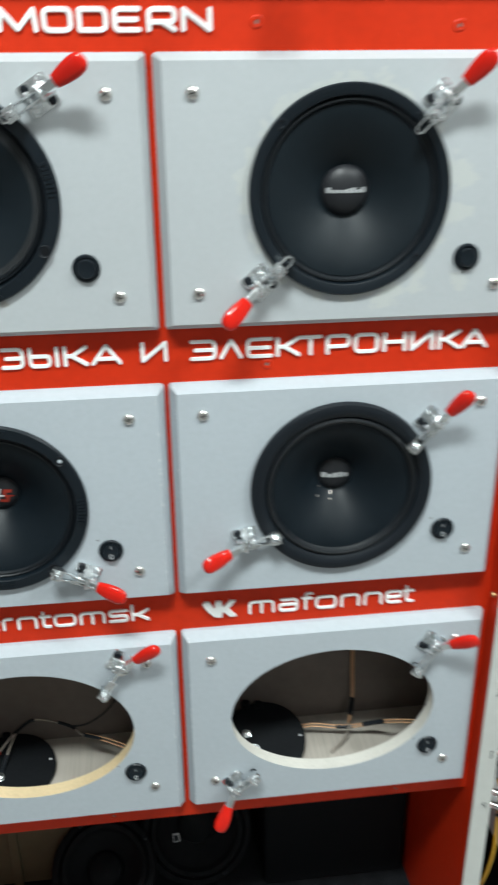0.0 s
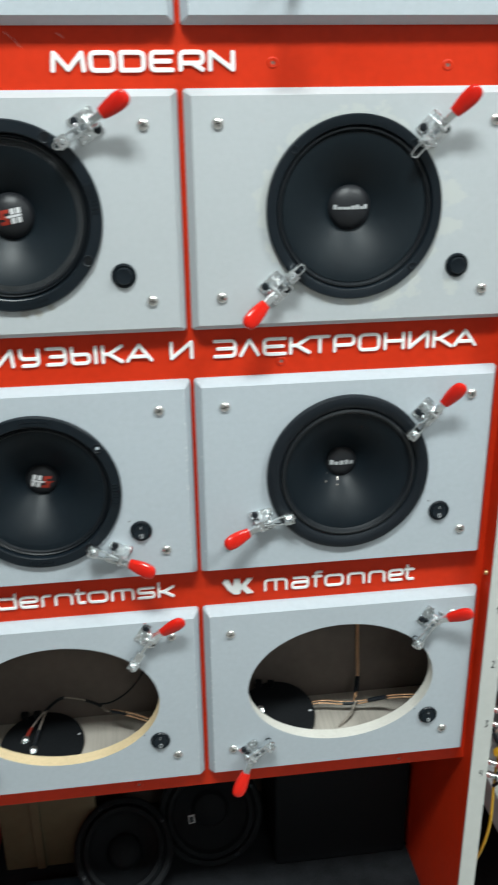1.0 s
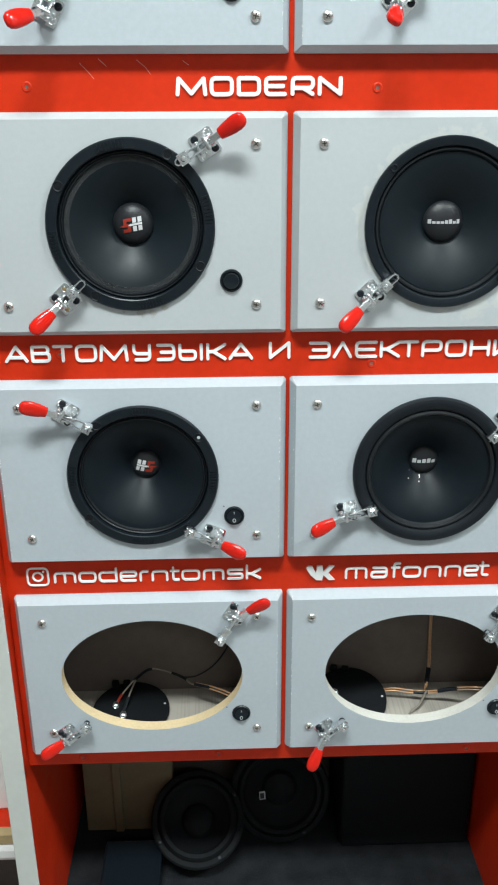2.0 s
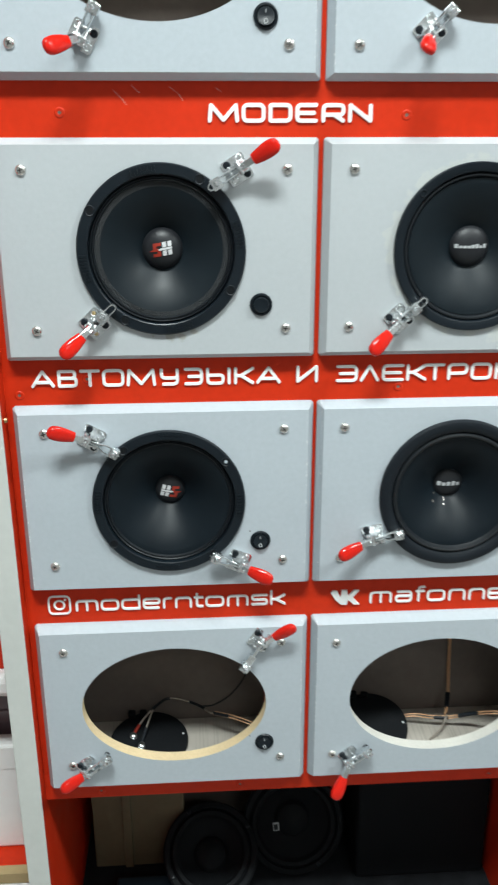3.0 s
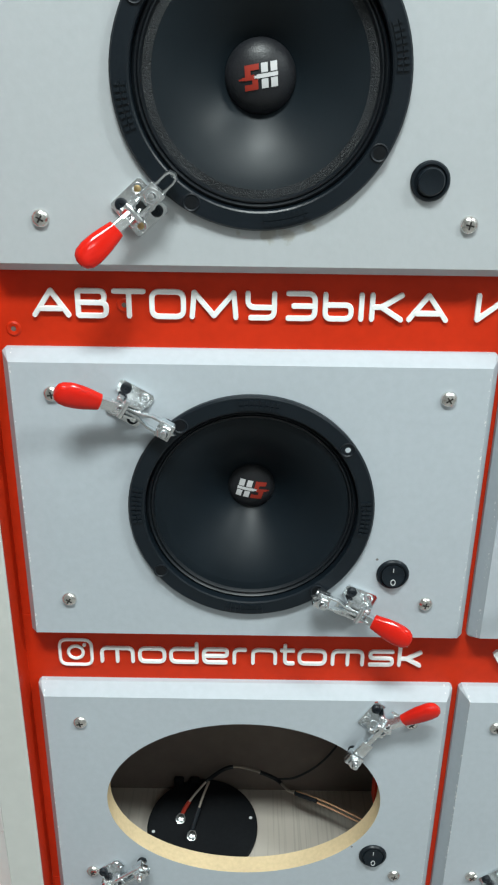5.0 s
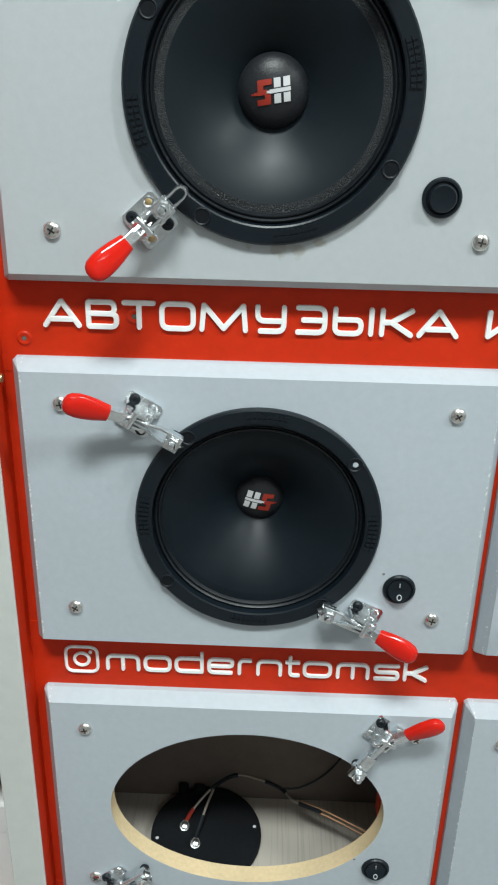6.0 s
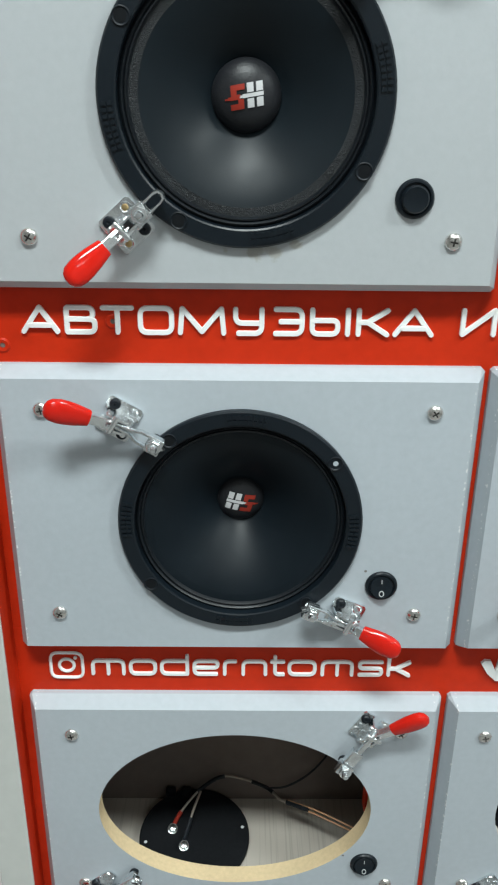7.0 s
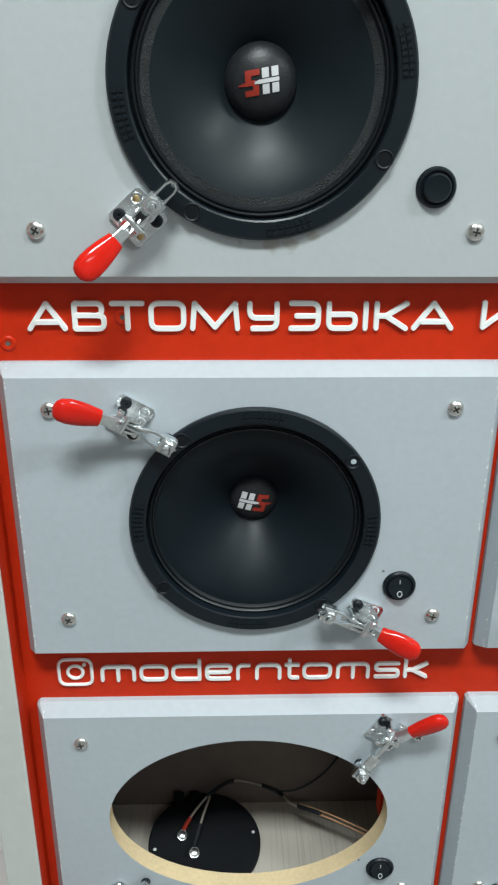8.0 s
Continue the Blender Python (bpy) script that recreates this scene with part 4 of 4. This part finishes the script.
# ---- inside the lower openings ----
def terminal_cup(x, y, z, r, label, turn=0, tilt=0):
    t = thing("terminal_cup", pose(x, y, z, tilt, 0, turn), label, "terminal cup", "terminal cups")
    part("plate", lathe([(r, 0), (r, 0.0035), (r - 0.0012, 0.0046), (r - 0.020, 0.0046), (r - 0.022, 0.0040), (0, 0.0040)], 56), PIT, t, "round black plastic plate", True)
    for px, py in ((-0.022, 0.005), (-0.010, -0.013)):
        p = part("terminal", moved(lathe([(0.0048, 0.001), (0.0048, 0.0050), (0.0030, 0.0054), (0.0030, 0.0085), (0.0020, 0.009), (0, 0.009)], 16), pose(px, py, 0.0035, 14, 10, 0)), ZINC, t, "plated screw terminal", True)
        sub("nut", moved(prism([(0.0046 * math.cos(i * math.pi / 3), 0.0046 * math.sin(i * math.pi / 3)) for i in range(6)], 0.0055, 0.0075), pose(px, py, 0.0035, 14, 10, 0)), ZINC, p)
    for lx in (-0.026, -0.010):
        part("lug", moved(box(-0.005, 0.005, -0.004, 0.004, 0, 0.009, 0.002), pose(lx, r * 0.86, 0.004)), PIT, t)
    for a in (20, 110, 200, 290):
        part("screw_hole", moved(lathe([(0.0016, 0.0052), (0, 0.0052)], 10), pose(0, 0, 0, 0, 0, a - 10) @ pose(r - 0.006, 0, 0)), MARK_WHITE, t)
    return t


def cable(points, r, mat, label, name="speaker_wire", sleeves=(), category="cable", twin=0.0):
    pts = spline(points)
    o = pts[0].copy()
    t = thing(name, Matrix.Translation(o), label, category)
    if twin:
        for s in (1, -1):
            part("strand", tube([p - o + Vector((s * twin * 0.5, 0, s * twin)) for p in pts], r, 8), mat, t, smooth=True)
    else:
        part("core", tube([p - o for p in pts], r, 8), mat, t, smooth=True)
    for a, b, m in sleeves:
        i, j = int(a * (len(pts) - 1)), max(int(a * (len(pts) - 1)) + 1, int(b * (len(pts) - 1)))
        part("sleeve", tube([p - o for p in pts[i:j + 1]], r * (1.7 + (1.2 if twin else 0)), 8), m, t, "insulating sleeve", True)
    return t


FZ = 0.7232
terminal_cup(-0.201, 0.851, FZ + 0.0058, 0.053, "round black terminal plate lying in the box", 0, 6)
terminal_cup(0.103, 0.850, FZ + 0.0165, 0.051, "round black terminal plate lying tilted in the box", -12, 18)
cable([(-0.224, 0.858, 0.731), (-0.217, 0.866, 0.742), (-0.206, 0.876, 0.752), (-0.194, 0.884, 0.760), (-0.175, 0.884, 0.774), (-0.152, 0.886, 0.768), (-0.130, 0.886, 0.757), (-0.118, 0.872, 0.757), (-0.105, 0.860, 0.763)], 0.0012, SILVER_WIRE, "thin clear speaker wire with black sleeves in the box", sleeves=[(0.0, 0.16, MARK_RED), (0.34, 0.52, RUBBER), (0.66, 0.80, RUBBER)])
cable([(-0.212, 0.840, 0.731), (-0.207, 0.852, 0.742), (-0.202, 0.866, 0.751), (-0.196, 0.880, 0.759)], 0.0012, SILVER_WIRE, "thin clear speaker wire in the box", sleeves=[(0.12, 0.5, RUBBER)])
cable([(-0.130, 0.886, 0.757), (-0.11, 0.888, 0.758), (-0.085, 0.894, 0.772), (-0.065, 0.900, 0.800), (-0.055, 0.902, 0.84)], 0.0011, RUBBER, "thin black wire in the box")
cable([(-0.112, 0.864, 0.762), (-0.098, 0.855, 0.765), (-0.085, 0.848, 0.766), (-0.065, 0.838, 0.764), (-0.045, 0.832, 0.758), (-0.02, 0.83, 0.750)], 0.0009, COPPER, "clear copper speaker wire in the box", sleeves=[(0.0, 0.3, RUBBER)], twin=0.0020)
cable([(0.146, 0.870, 0.738), (0.168, 0.866, 0.743), (0.195, 0.862, 0.741), (0.218, 0.858, 0.743), (0.245, 0.848, 0.755), (0.270, 0.832, 0.768), (0.30, 0.83, 0.765)], 0.0010, COPPER, "clear copper speaker wire joined with black sleeves", sleeves=[(0.34, 0.48, RUBBER), (0.58, 0.72, RUBBER)], twin=0.002)
cable([(0.222, 0.901, 0.90), (0.222, 0.901, 0.85), (0.223, 0.900, 0.80), (0.222, 0.890, 0.765), (0.212, 0.862, 0.746)], 0.0012, COPPER, "clear copper speaker wire hanging in the box", sleeves=[(0.80, 0.95, RUBBER)], twin=0.0022)
cable([(-0.140, 0.828, 0.7206), (-0.115, 0.838, 0.7206), (-0.085, 0.848, 0.7206), (-0.060, 0.853, 0.7206)], 0.0009, COPPER, "thin bare copper wire lying on the box floor")
cable([(0.212, 0.858, 0.744), (0.20, 0.845, 0.733), (0.185, 0.835, 0.727)], 0.0012, SILVER_WIRE, "loose clear speaker wire in the box", twin=0.0018)


# ---- woofers in the bottom bay ----
def woofer(m, r, label):
    t = thing("woofer", m, label, "loudspeaker", "loose loudspeakers in the bay")
    part("basket", lathe([(r, 0), (r, 0.006), (r - 0.003, 0.009), (r - 0.010, 0.009), (r - 0.011, 0.004)], 64), PIT, t, smooth=True)
    part("surround", lathe([(r - 0.011, 0.004), (r - 0.016, 0.011), (r - 0.022, 0.010), (r - 0.026, 0.002)], 64), PIT, t, smooth=True)
    part("cone", lathe([(r - 0.026, 0.002), (r * 0.5, -0.012), (r * 0.34, -0.018)], 64), PIT, t, smooth=True)
    part("dust_cap", lathe([(r * 0.36, -0.017), (r * 0.3, -0.008), (r * 0.16, -0.002), (0, 0)], 48), PIT, t, smooth=True)
    part("frame", lathe([(r - 0.004, 0), (r * 0.55, -0.05), (r * 0.55, -0.06)], 32), BLACK, t, smooth=True)
    part("magnet", lathe([(0, -0.085), (r * 0.58, -0.085), (r * 0.6, -0.082), (r * 0.6, -0.062), (r * 0.55, -0.06), (0, -0.06)], 40), RUBBER, t, smooth=True)
    for a in (30, 120, 210, 300):
        part("bolt", moved(lathe([(0.0035, 0.009), (0.0030, 0.0112), (0, 0.012)], 12), pose(0, 0, 0, 0, 0, a) @ pose(r - 0.0065, 0, 0)), RUBBER, t, smooth=True)
    return t


def bay():
    woofer(pose(-0.120, 0.968, 0.410, 34), 0.077, "black loose woofer leaning in the bottom bay")
    woofer(pose(0.020, 1.015, 0.420, 66), 0.085, "black loose woofer standing in the shaded bottom bay")
    b = thing("subwoofer_box", pose(0.22, 1.02, 0.335), "black carpeted loudspeaker box in the bottom bay", "loudspeaker box")
    part("body", box(-0.10, 0.118, -0.05, 0.110, 0, 0.32, 0.006), PIT, b)
    for sx in (-0.096, 0.114):
        part("corner", box(sx - 0.006, sx + 0.006, -0.055, -0.035, 0.300, 0.324, 0.002), BLACK, b)
    t = thing("tag", pose(-0.012, 0.985, 0.440, 66, 0, 8), "small pale printed tag on the woofer", "tag")
    part("card", box(-0.005, 0.005, -0.0065, 0.0065, 0, 0.0012, 0.0004), FAINT, t)
    part("print", box(-0.004, 0.003, -0.005, 0.004, 0.0012, 0.0016), RUBBER, t)
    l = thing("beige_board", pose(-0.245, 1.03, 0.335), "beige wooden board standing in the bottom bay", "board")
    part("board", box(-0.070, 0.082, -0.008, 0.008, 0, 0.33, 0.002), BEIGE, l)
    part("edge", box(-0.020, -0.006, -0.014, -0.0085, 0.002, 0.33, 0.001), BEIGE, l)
    s = thing("small_black_box", pose(-0.225, 0.905, 0.335), "small black lidded box on the bay floor", "box")
    part("body", box(-0.045, 0.045, -0.05, 0.05, 0, 0.035, 0.004), BLACK, s)
    part("lid", box(-0.047, 0.047, -0.052, 0.052, 0.0352, 0.046, 0.004), BLACK, s)


bay()


# ---- right of the cabinet: terminals, cables, rack ----
def binding_posts():
    base = XR + 0.0223
    for k, (z, col) in enumerate(((0.936, MARK_RED), (0.912, RUBBER), (0.846, MARK_RED), (0.824, RUBBER), (0.764, MARK_RED), (0.741, RUBBER), (0.679, MARK_RED), (0.658, RUBBER))):
        t = thing("binding_post", pose(base, 0.802, z, 0, 90, -32), "plated speaker binding post with %s ring on the cabinet side" % ("a red" if col is MARK_RED else "a black"), "binding post", "binding posts")
        part("stem", lathe([(0, 0), (0.0055, 0), (0.0055, 0.014), (0.0042, 0.015), (0.0042, 0.026)], 18), ZINC, t, smooth=True)
        part("ring", lathe([(0.0042, 0.026), (0.0062, 0.026), (0.0062, 0.0285), (0.0045, 0.0285)], 18), col, t, smooth=True)
        part("knob", lathe([(0.0045, 0.0285), (0.0066, 0.0287), (0.0066, 0.037), (0.0050, 0.039), (0.0022, 0.0392), (0.0020, 0.037), (0, 0.037)], 18), ZINC, t, smooth=True)
    plate = part("terminal_board", box(base, base + 0.004, 0.800, 0.99, 0.30, 1.36), RUBBER)
    tagged(plate, "black board on the cabinet side behind the posts", "board")


binding_posts()
PX = XR + 0.0465
cable([(PX - 0.004, 0.84, 1.130), (PX + 0.002, 0.82, 1.105), (PX + 0.016, 0.80, 1.06), (PX + 0.022, 0.795, 1.0), (PX + 0.021, 0.80, 0.93), (PX + 0.018, 0.80, 0.86), (PX + 0.012, 0.80, 0.79), (PX + 0.006, 0.80, 0.72), (PX + 0.003, 0.80, 0.64), (PX + 0.004, 0.80, 0.56), (PX - 0.004, 0.81, 0.49), (PX - 0.016, 0.83, 0.45)], 0.0020, YELLOW, "yellow power cable hanging beside the cabinet", "power_cable")
cable([(PX + 0.012, 0.815, 1.035), (PX + 0.014, 0.81, 0.98), (PX + 0.014, 0.81, 0.92), (PX + 0.012, 0.815, 0.86), (PX + 0.006, 0.82, 0.80)], 0.0019, YELLOW, "second yellow power cable beside the cabinet", "power_cable")
cable([(PX - 0.006, 0.83, 1.10), (PX + 0.002, 0.80, 1.045), (PX + 0.014, 0.79, 1.008), (PX + 0.028, 0.79, 1.012), (PX + 0.030, 0.80, 1.05), (PX + 0.022, 0.83, 1.11), (PX + 0.012, 0.85, 1.16)], 0.0018, PURPLE, "dark violet looped cable beside the cabinet", "signal_cable", twin=0.002)
cable([(PX + 0.002, 0.782, 0.928), (PX - 0.006, 0.775, 0.915), (PX - 0.004, 0.772, 0.885), (PX + 0.003, 0.774, 0.855), (PX - 0.002, 0.775, 0.815), (PX - 0.002, 0.776, 0.785), (PX + 0.006, 0.780, 0.765)], 0.0013, COPPER, "clear speaker wire with a red sleeve", sleeves=[(0.0, 0.18, MARK_RED)], twin=0.0012)
cable([(PX + 0.002, 0.780, 0.895), (PX + 0.010, 0.776, 0.875), (PX + 0.022, 0.774, 0.850), (PX + 0.016, 0.774, 0.832), (PX + 0.006, 0.775, 0.824), (PX - 0.002, 0.776, 0.808)], 0.0010, SILVER_WIRE, "clear speaker wire between the posts", twin=0.0010)
cable([(PX + 0.012, 0.785, 0.905), (PX + 0.015, 0.782, 0.87), (PX + 0.012, 0.782, 0.82), (PX + 0.009, 0.782, 0.78), (PX + 0.002, 0.782, 0.755), (PX - 0.010, 0.786, 0.735)], 0.0011, SILVER_WIRE, "clear grey speaker wire running down the posts", twin=0.0012)
cable([(PX + 0.006, 0.79, 0.674), (PX + 0.014, 0.78, 0.678), (PX + 0.012, 0.79, 0.652), (PX + 0.002, 0.80, 0.63)], 0.0026, RUBBER, "short black cable under the posts", "signal_cable")
cable([(PX - 0.014, 0.79, 0.735), (PX - 0.004, 0.785, 0.716), (PX + 0.006, 0.785, 0.722), (PX + 0.004, 0.79, 0.742)], 0.0030, RUBBER, "short thick black lead between the posts", "signal_cable")


def small_plugs():
    t = thing("wire_connector", pose(PX + 0.000, 0.785, 0.700, 20, 25, 0), "yellow insulated wire connector", "connector")
    part("body", box(-0.009, 0.009, -0.005, 0.005, -0.006, 0.006, 0.002), YELLOW, t)
    t = thing("plug", pose(PX + 0.016, 0.80, 0.957, 0, 30, 0), "dark blue cable plug", "connector")
    part("body", moved(lathe([(0, -0.006), (0.0048, -0.006), (0.005, 0.003), (0.003, 0.007), (0, 0.007)], 16), pose(0, 0, 0, 0, 90, 0)), BLUE, t, smooth=True)
    t = thing("fuse_plug", pose(PX + 0.014, 0.845, 1.185, 0, 0, 0), "red and white plug on a black cable", "connector")
    part("body", box(-0.007, 0.007, -0.007, 0.007, -0.016, 0.010, 0.003), MARK_RED, t)
    part("pin", box(0.001, 0.005, -0.002, 0.002, 0.010, 0.018, 0.001), WHITE, t)
    cable([(PX + 0.014, 0.845, 1.168), (PX + 0.013, 0.845, 1.13), (PX + 0.008, 0.85, 1.05)], 0.0085, RUBBER, "thick black cable below a red plug", "signal_cable")
    t = thing("chrome_jack", pose(PX + 0.009, 0.835, 1.307, 70, 0, 20), "chrome ringed jack socket", "socket")
    part("ring", lathe([(0.0098, 0), (0.0098, 0.003), (0.0092, 0.005), (0.0080, 0.005), (0.0075, 0.002)], 24), ZINC, t, smooth=True)
    part("core", lathe([(0.0077, 0.002), (0.007, 0.003), (0, 0.0035)], 24), PIT, t, smooth=True)
    part("body", lathe([(0.010, 0), (0.010, -0.03), (0, -0.03)], 20), RUBBER, t, smooth=True)
    part("bracket", box(-0.034, 0, -0.004, 0.004, -0.028, -0.020), RUBBER, t)


small_plugs()


def rack():
    t = thing("shelf_rack", pose(0.50, 0.90, 0), "white shelving rack with wide boards standing beside the cabinet", "shelf")
    b = lambda *a: local(box(*a), t)
    part("post", b(0.495, 0.60, 0.862, 0.888, 0.0, 1.22, 0.003), WHITE, t, "white upright board")
    part("post", b(0.50, 1.0, 1.45, 1.47, 0.0, 1.22, 0.003), WHITE, t)
    for z in (0.02, 0.395, 0.830):
        part("shelf_board", b(0.500, 1.0, 0.888, 1.45, z, z + 0.025, 0.002), WHITE, t)
        part("front_lip", b(0.492, 0.4995, 0.888, 1.45, z - 0.030, z + 0.030, 0.002), WHITE, t)
    part("post", b(0.90, 0.94, 1.2185, 1.24, 0.0, 1.95, 0.003), WHITE, t)
    part("back", b(0.995, 1.0, 0.888, 1.449, 0.03, 1.22), DARK_WALL, t)


rack()


def bins():
    for y0, y1, z0, h, mat, lab in ((0.90, 1.12, 0.42, 0.16, GLASSY, "grey translucent plastic bin on a white shelf"), (0.90, 1.12, 0.585, 0.17, GLASSY, "grey translucent plastic bin stacked on another"),
                                    (1.13, 1.40, 0.42, 0.30, GLASSY, "tall grey translucent plastic bin on a white shelf"), (0.895, 1.30, 0.855, 0.205, GLASSY, "grey plastic bin on the upper shelf"),
                                    (0.895, 1.35, 1.062, 0.12, MAROON, "dark glossy case on top of a grey bin"), (0.91, 1.19, 1.184, 0.092, MAROON, "dark glossy case stacked on another case")):
        t = thing("storage_bin" if mat is GLASSY else "dark_case", pose(0.66, (y0 + y1) / 2, z0), lab, "storage bin" if mat is GLASSY else "case", "bins on the rack")
        d = (y1 - y0) / 2
        part("body", box(-0.145, 0.2, -d, d, 0, h - 0.016, 0.006), mat, t)
        l = part("lid", box(-0.150, 0.205, -d - 0.004, d + 0.004, h - 0.0158, h - 0.002, 0.003), mat, t)
        sub("latch", box(-0.156, -0.1495, -0.02, 0.02, h - 0.03, h - 0.004, 0.001), WHITE if mat is GLASSY else BLACK, l)


bins()


def gap_blocks():
    # black blocks added to keep the shaded gap and bottom shelf dark
    for x0, x1, y0, y1, z0, z1, lab in ((0.376, 0.488, 1.10, 1.50, 0.0, 1.20, "tall plain black block added in the dark gap behind the cabinet"), (0.515, 0.95, 0.90, 1.40, 0.0455, 0.36, "plain black block added in the dark void on the bottom shelf")):
        t = thing("black_case", pose((x0 + x1) / 2, (y0 + y1) / 2, z0), lab, "case")
        a, b, h = (x1 - x0) / 2, (y1 - y0) / 2, z1 - z0
        part("body", box(-a, a, -b, b, 0, h * 0.9, 0.004), PIT, t)
        part("lid", box(-a, a, -b, b, h * 0.9 + 0.001, h, 0.004), PIT, t)


gap_blocks()


def button_board():
    """Red switch board with white printed labels, further back."""
    t = thing("switch_board", pose(0.7385, 1.20, 1.346), "red switch board with black push buttons and white labels", "switch board")
    part("board", box(-0.182, 0.25, 0, 0.018, -0.012, 0.60, 0.006), RED, t)
    for z in (0.080, 0.140, 0.202, 0.264):
        for x in (-0.150, -0.06):
            m = Matrix.Translation((x, 0, z)) @ OUT
            part("button", moved(lathe([(0.0170, 0), (0.0170, 0.003), (0.0150, 0.005), (0.0136, 0.004), (0.0130, 0.009), (0.0118, 0.0105), (0, 0.010)], 32), m), BLACK, t, smooth=True)
    # rows of print: words, then the length of a bar for what cannot be read
    for z, rows in ((0.049, (("СЧ", 0.034),)), (0.108, (("СЧ", 0.026), ("СЧ усил", 0))), (0.1695, (("СЧ маф", 0), ("ВЧ", 0.030))), (0.2305, (("ВЧ", 0.030),))):
        l = part("label", box(-0.175, -0.116, -0.0015, -0.0001, z - 0.0125, z + 0.0125), WHITE, t, "white paper label with small print")
        for k, (txt, bar) in enumerate(rows):
            y = z - 0.0035 + (0.0 if len(rows) == 1 else (-0.0062, 0.0058)[k])
            cu = bpy.data.curves.new("print", "FONT")
            cu.body, cu.size = txt, 0.0098
            to = new("print", cu)
            to.parent = t
            to.matrix_basis = Matrix.Translation((-0.1745, -0.0018, y)) @ OUT
            cu.materials.append(RUBBER)
            if bar:
                sub("print_bar", box(-0.157, -0.157 + bar, -0.0019, -0.0015, y + 0.0010, y + 0.0060), SLOT, l)


button_board()


def pencil_numbers():
    strokes = {"1": [[(-0.2, 0.6), (0.1, 1), (0.1, 0)]], "2": [[(0, 0.8), (0.3, 1), (0.5, 0.75), (0, 0), (0.6, 0.05)]],
               "3": [[(0, 1), (0.5, 0.95), (0.2, 0.55), (0.5, 0.3), (0.2, 0), (0, 0.1)]], "4": [[(0.1, 1), (0, 0.5), (0.5, 0.5)], [(0.5, 1), (0.45, 0)]]}
    for ch, z in (("1", 0.927), ("2", 0.850), ("3", 0.760), ("4", 0.681)):
        t = thing("written_number", on_wall(XR + 0.0115, 0.7684, z), "small handwritten number in dark pen on the white edge", "writing")
        for s in strokes[ch]:
            part("stroke", tube([(x * 0.007, y * 0.010, 0.0001) for x, y in s], 0.0005, 5), RUBBER, t)


pencil_numbers()


# ---- left of the cabinet ----
def left_shelves():
    t = thing("display_shelf", pose(-0.9, 1.0, 0), "white display shelves with red shelf tops beside the cabinet", "shelf")
    b = lambda *a: local(box(*a), t)
    for z, top in ((0.418, 0.052), (0.783, 0.060)):
        part("shelf_board", b(-1.35, -0.372, 0.885, 1.20, z, z + 0.034, 0.010), WHITE, t, "rounded white shelf board")
        part("shelf_top", b(-1.35, -0.372, 0.905, 1.20, z + 0.0345, z + top, 0.002), RED, t, "red shelf lining")
    part("edge_strip", b(-1.35, -0.372, 0.888, 0.9045, 0.4525, 0.4705), TAN, t, "tan edge strip")
    part("back", b(-1.35, -0.372, 1.205, 1.215, 0.0, 1.6), DARK_WALL, t)
    part("upright", b(-1.37, -1.351, 0.88, 1.215, 0.0, 1.6), WHITE, t)
    c = thing("white_carton", pose(-0.48, 0.955, 0.4705), "flat white cardboard carton standing on the lower shelf", "carton")
    part("body", box(-0.14, 0.102, -0.015, 0.015, 0, 0.190, 0.004), WHITE, c)
    part("flap", box(-0.138, 0.100, -0.0165, -0.0152, 0.150, 0.188, 0.0004), WHITE, c)
    # maroon box added to fill the dark gap above the carton
    c = thing("dark_case", pose(-0.48, 1.085, 0.4705), "dark maroon box added in the dark gap behind the white carton", "case")
    part("body", box(-0.14, 0.102, -0.10, 0.10, 0, 0.22, 0.004), MAROON, c)
    part("lid", box(-0.141, 0.103, -0.102, 0.102, 0.2202, 0.262, 0.004), MAROON, c)
    c = thing("dark_case", pose(-0.48, 1.04, 0.8435), "dark boxed device on the upper shelf", "case")
    part("body", box(-0.14, 0.10, -0.09, 0.09, 0, 0.12, 0.004), MAROON, c)
    part("front", box(-0.13, 0.09, -0.0925, -0.0903, 0.01, 0.11), BLACK, c)


left_shelves()
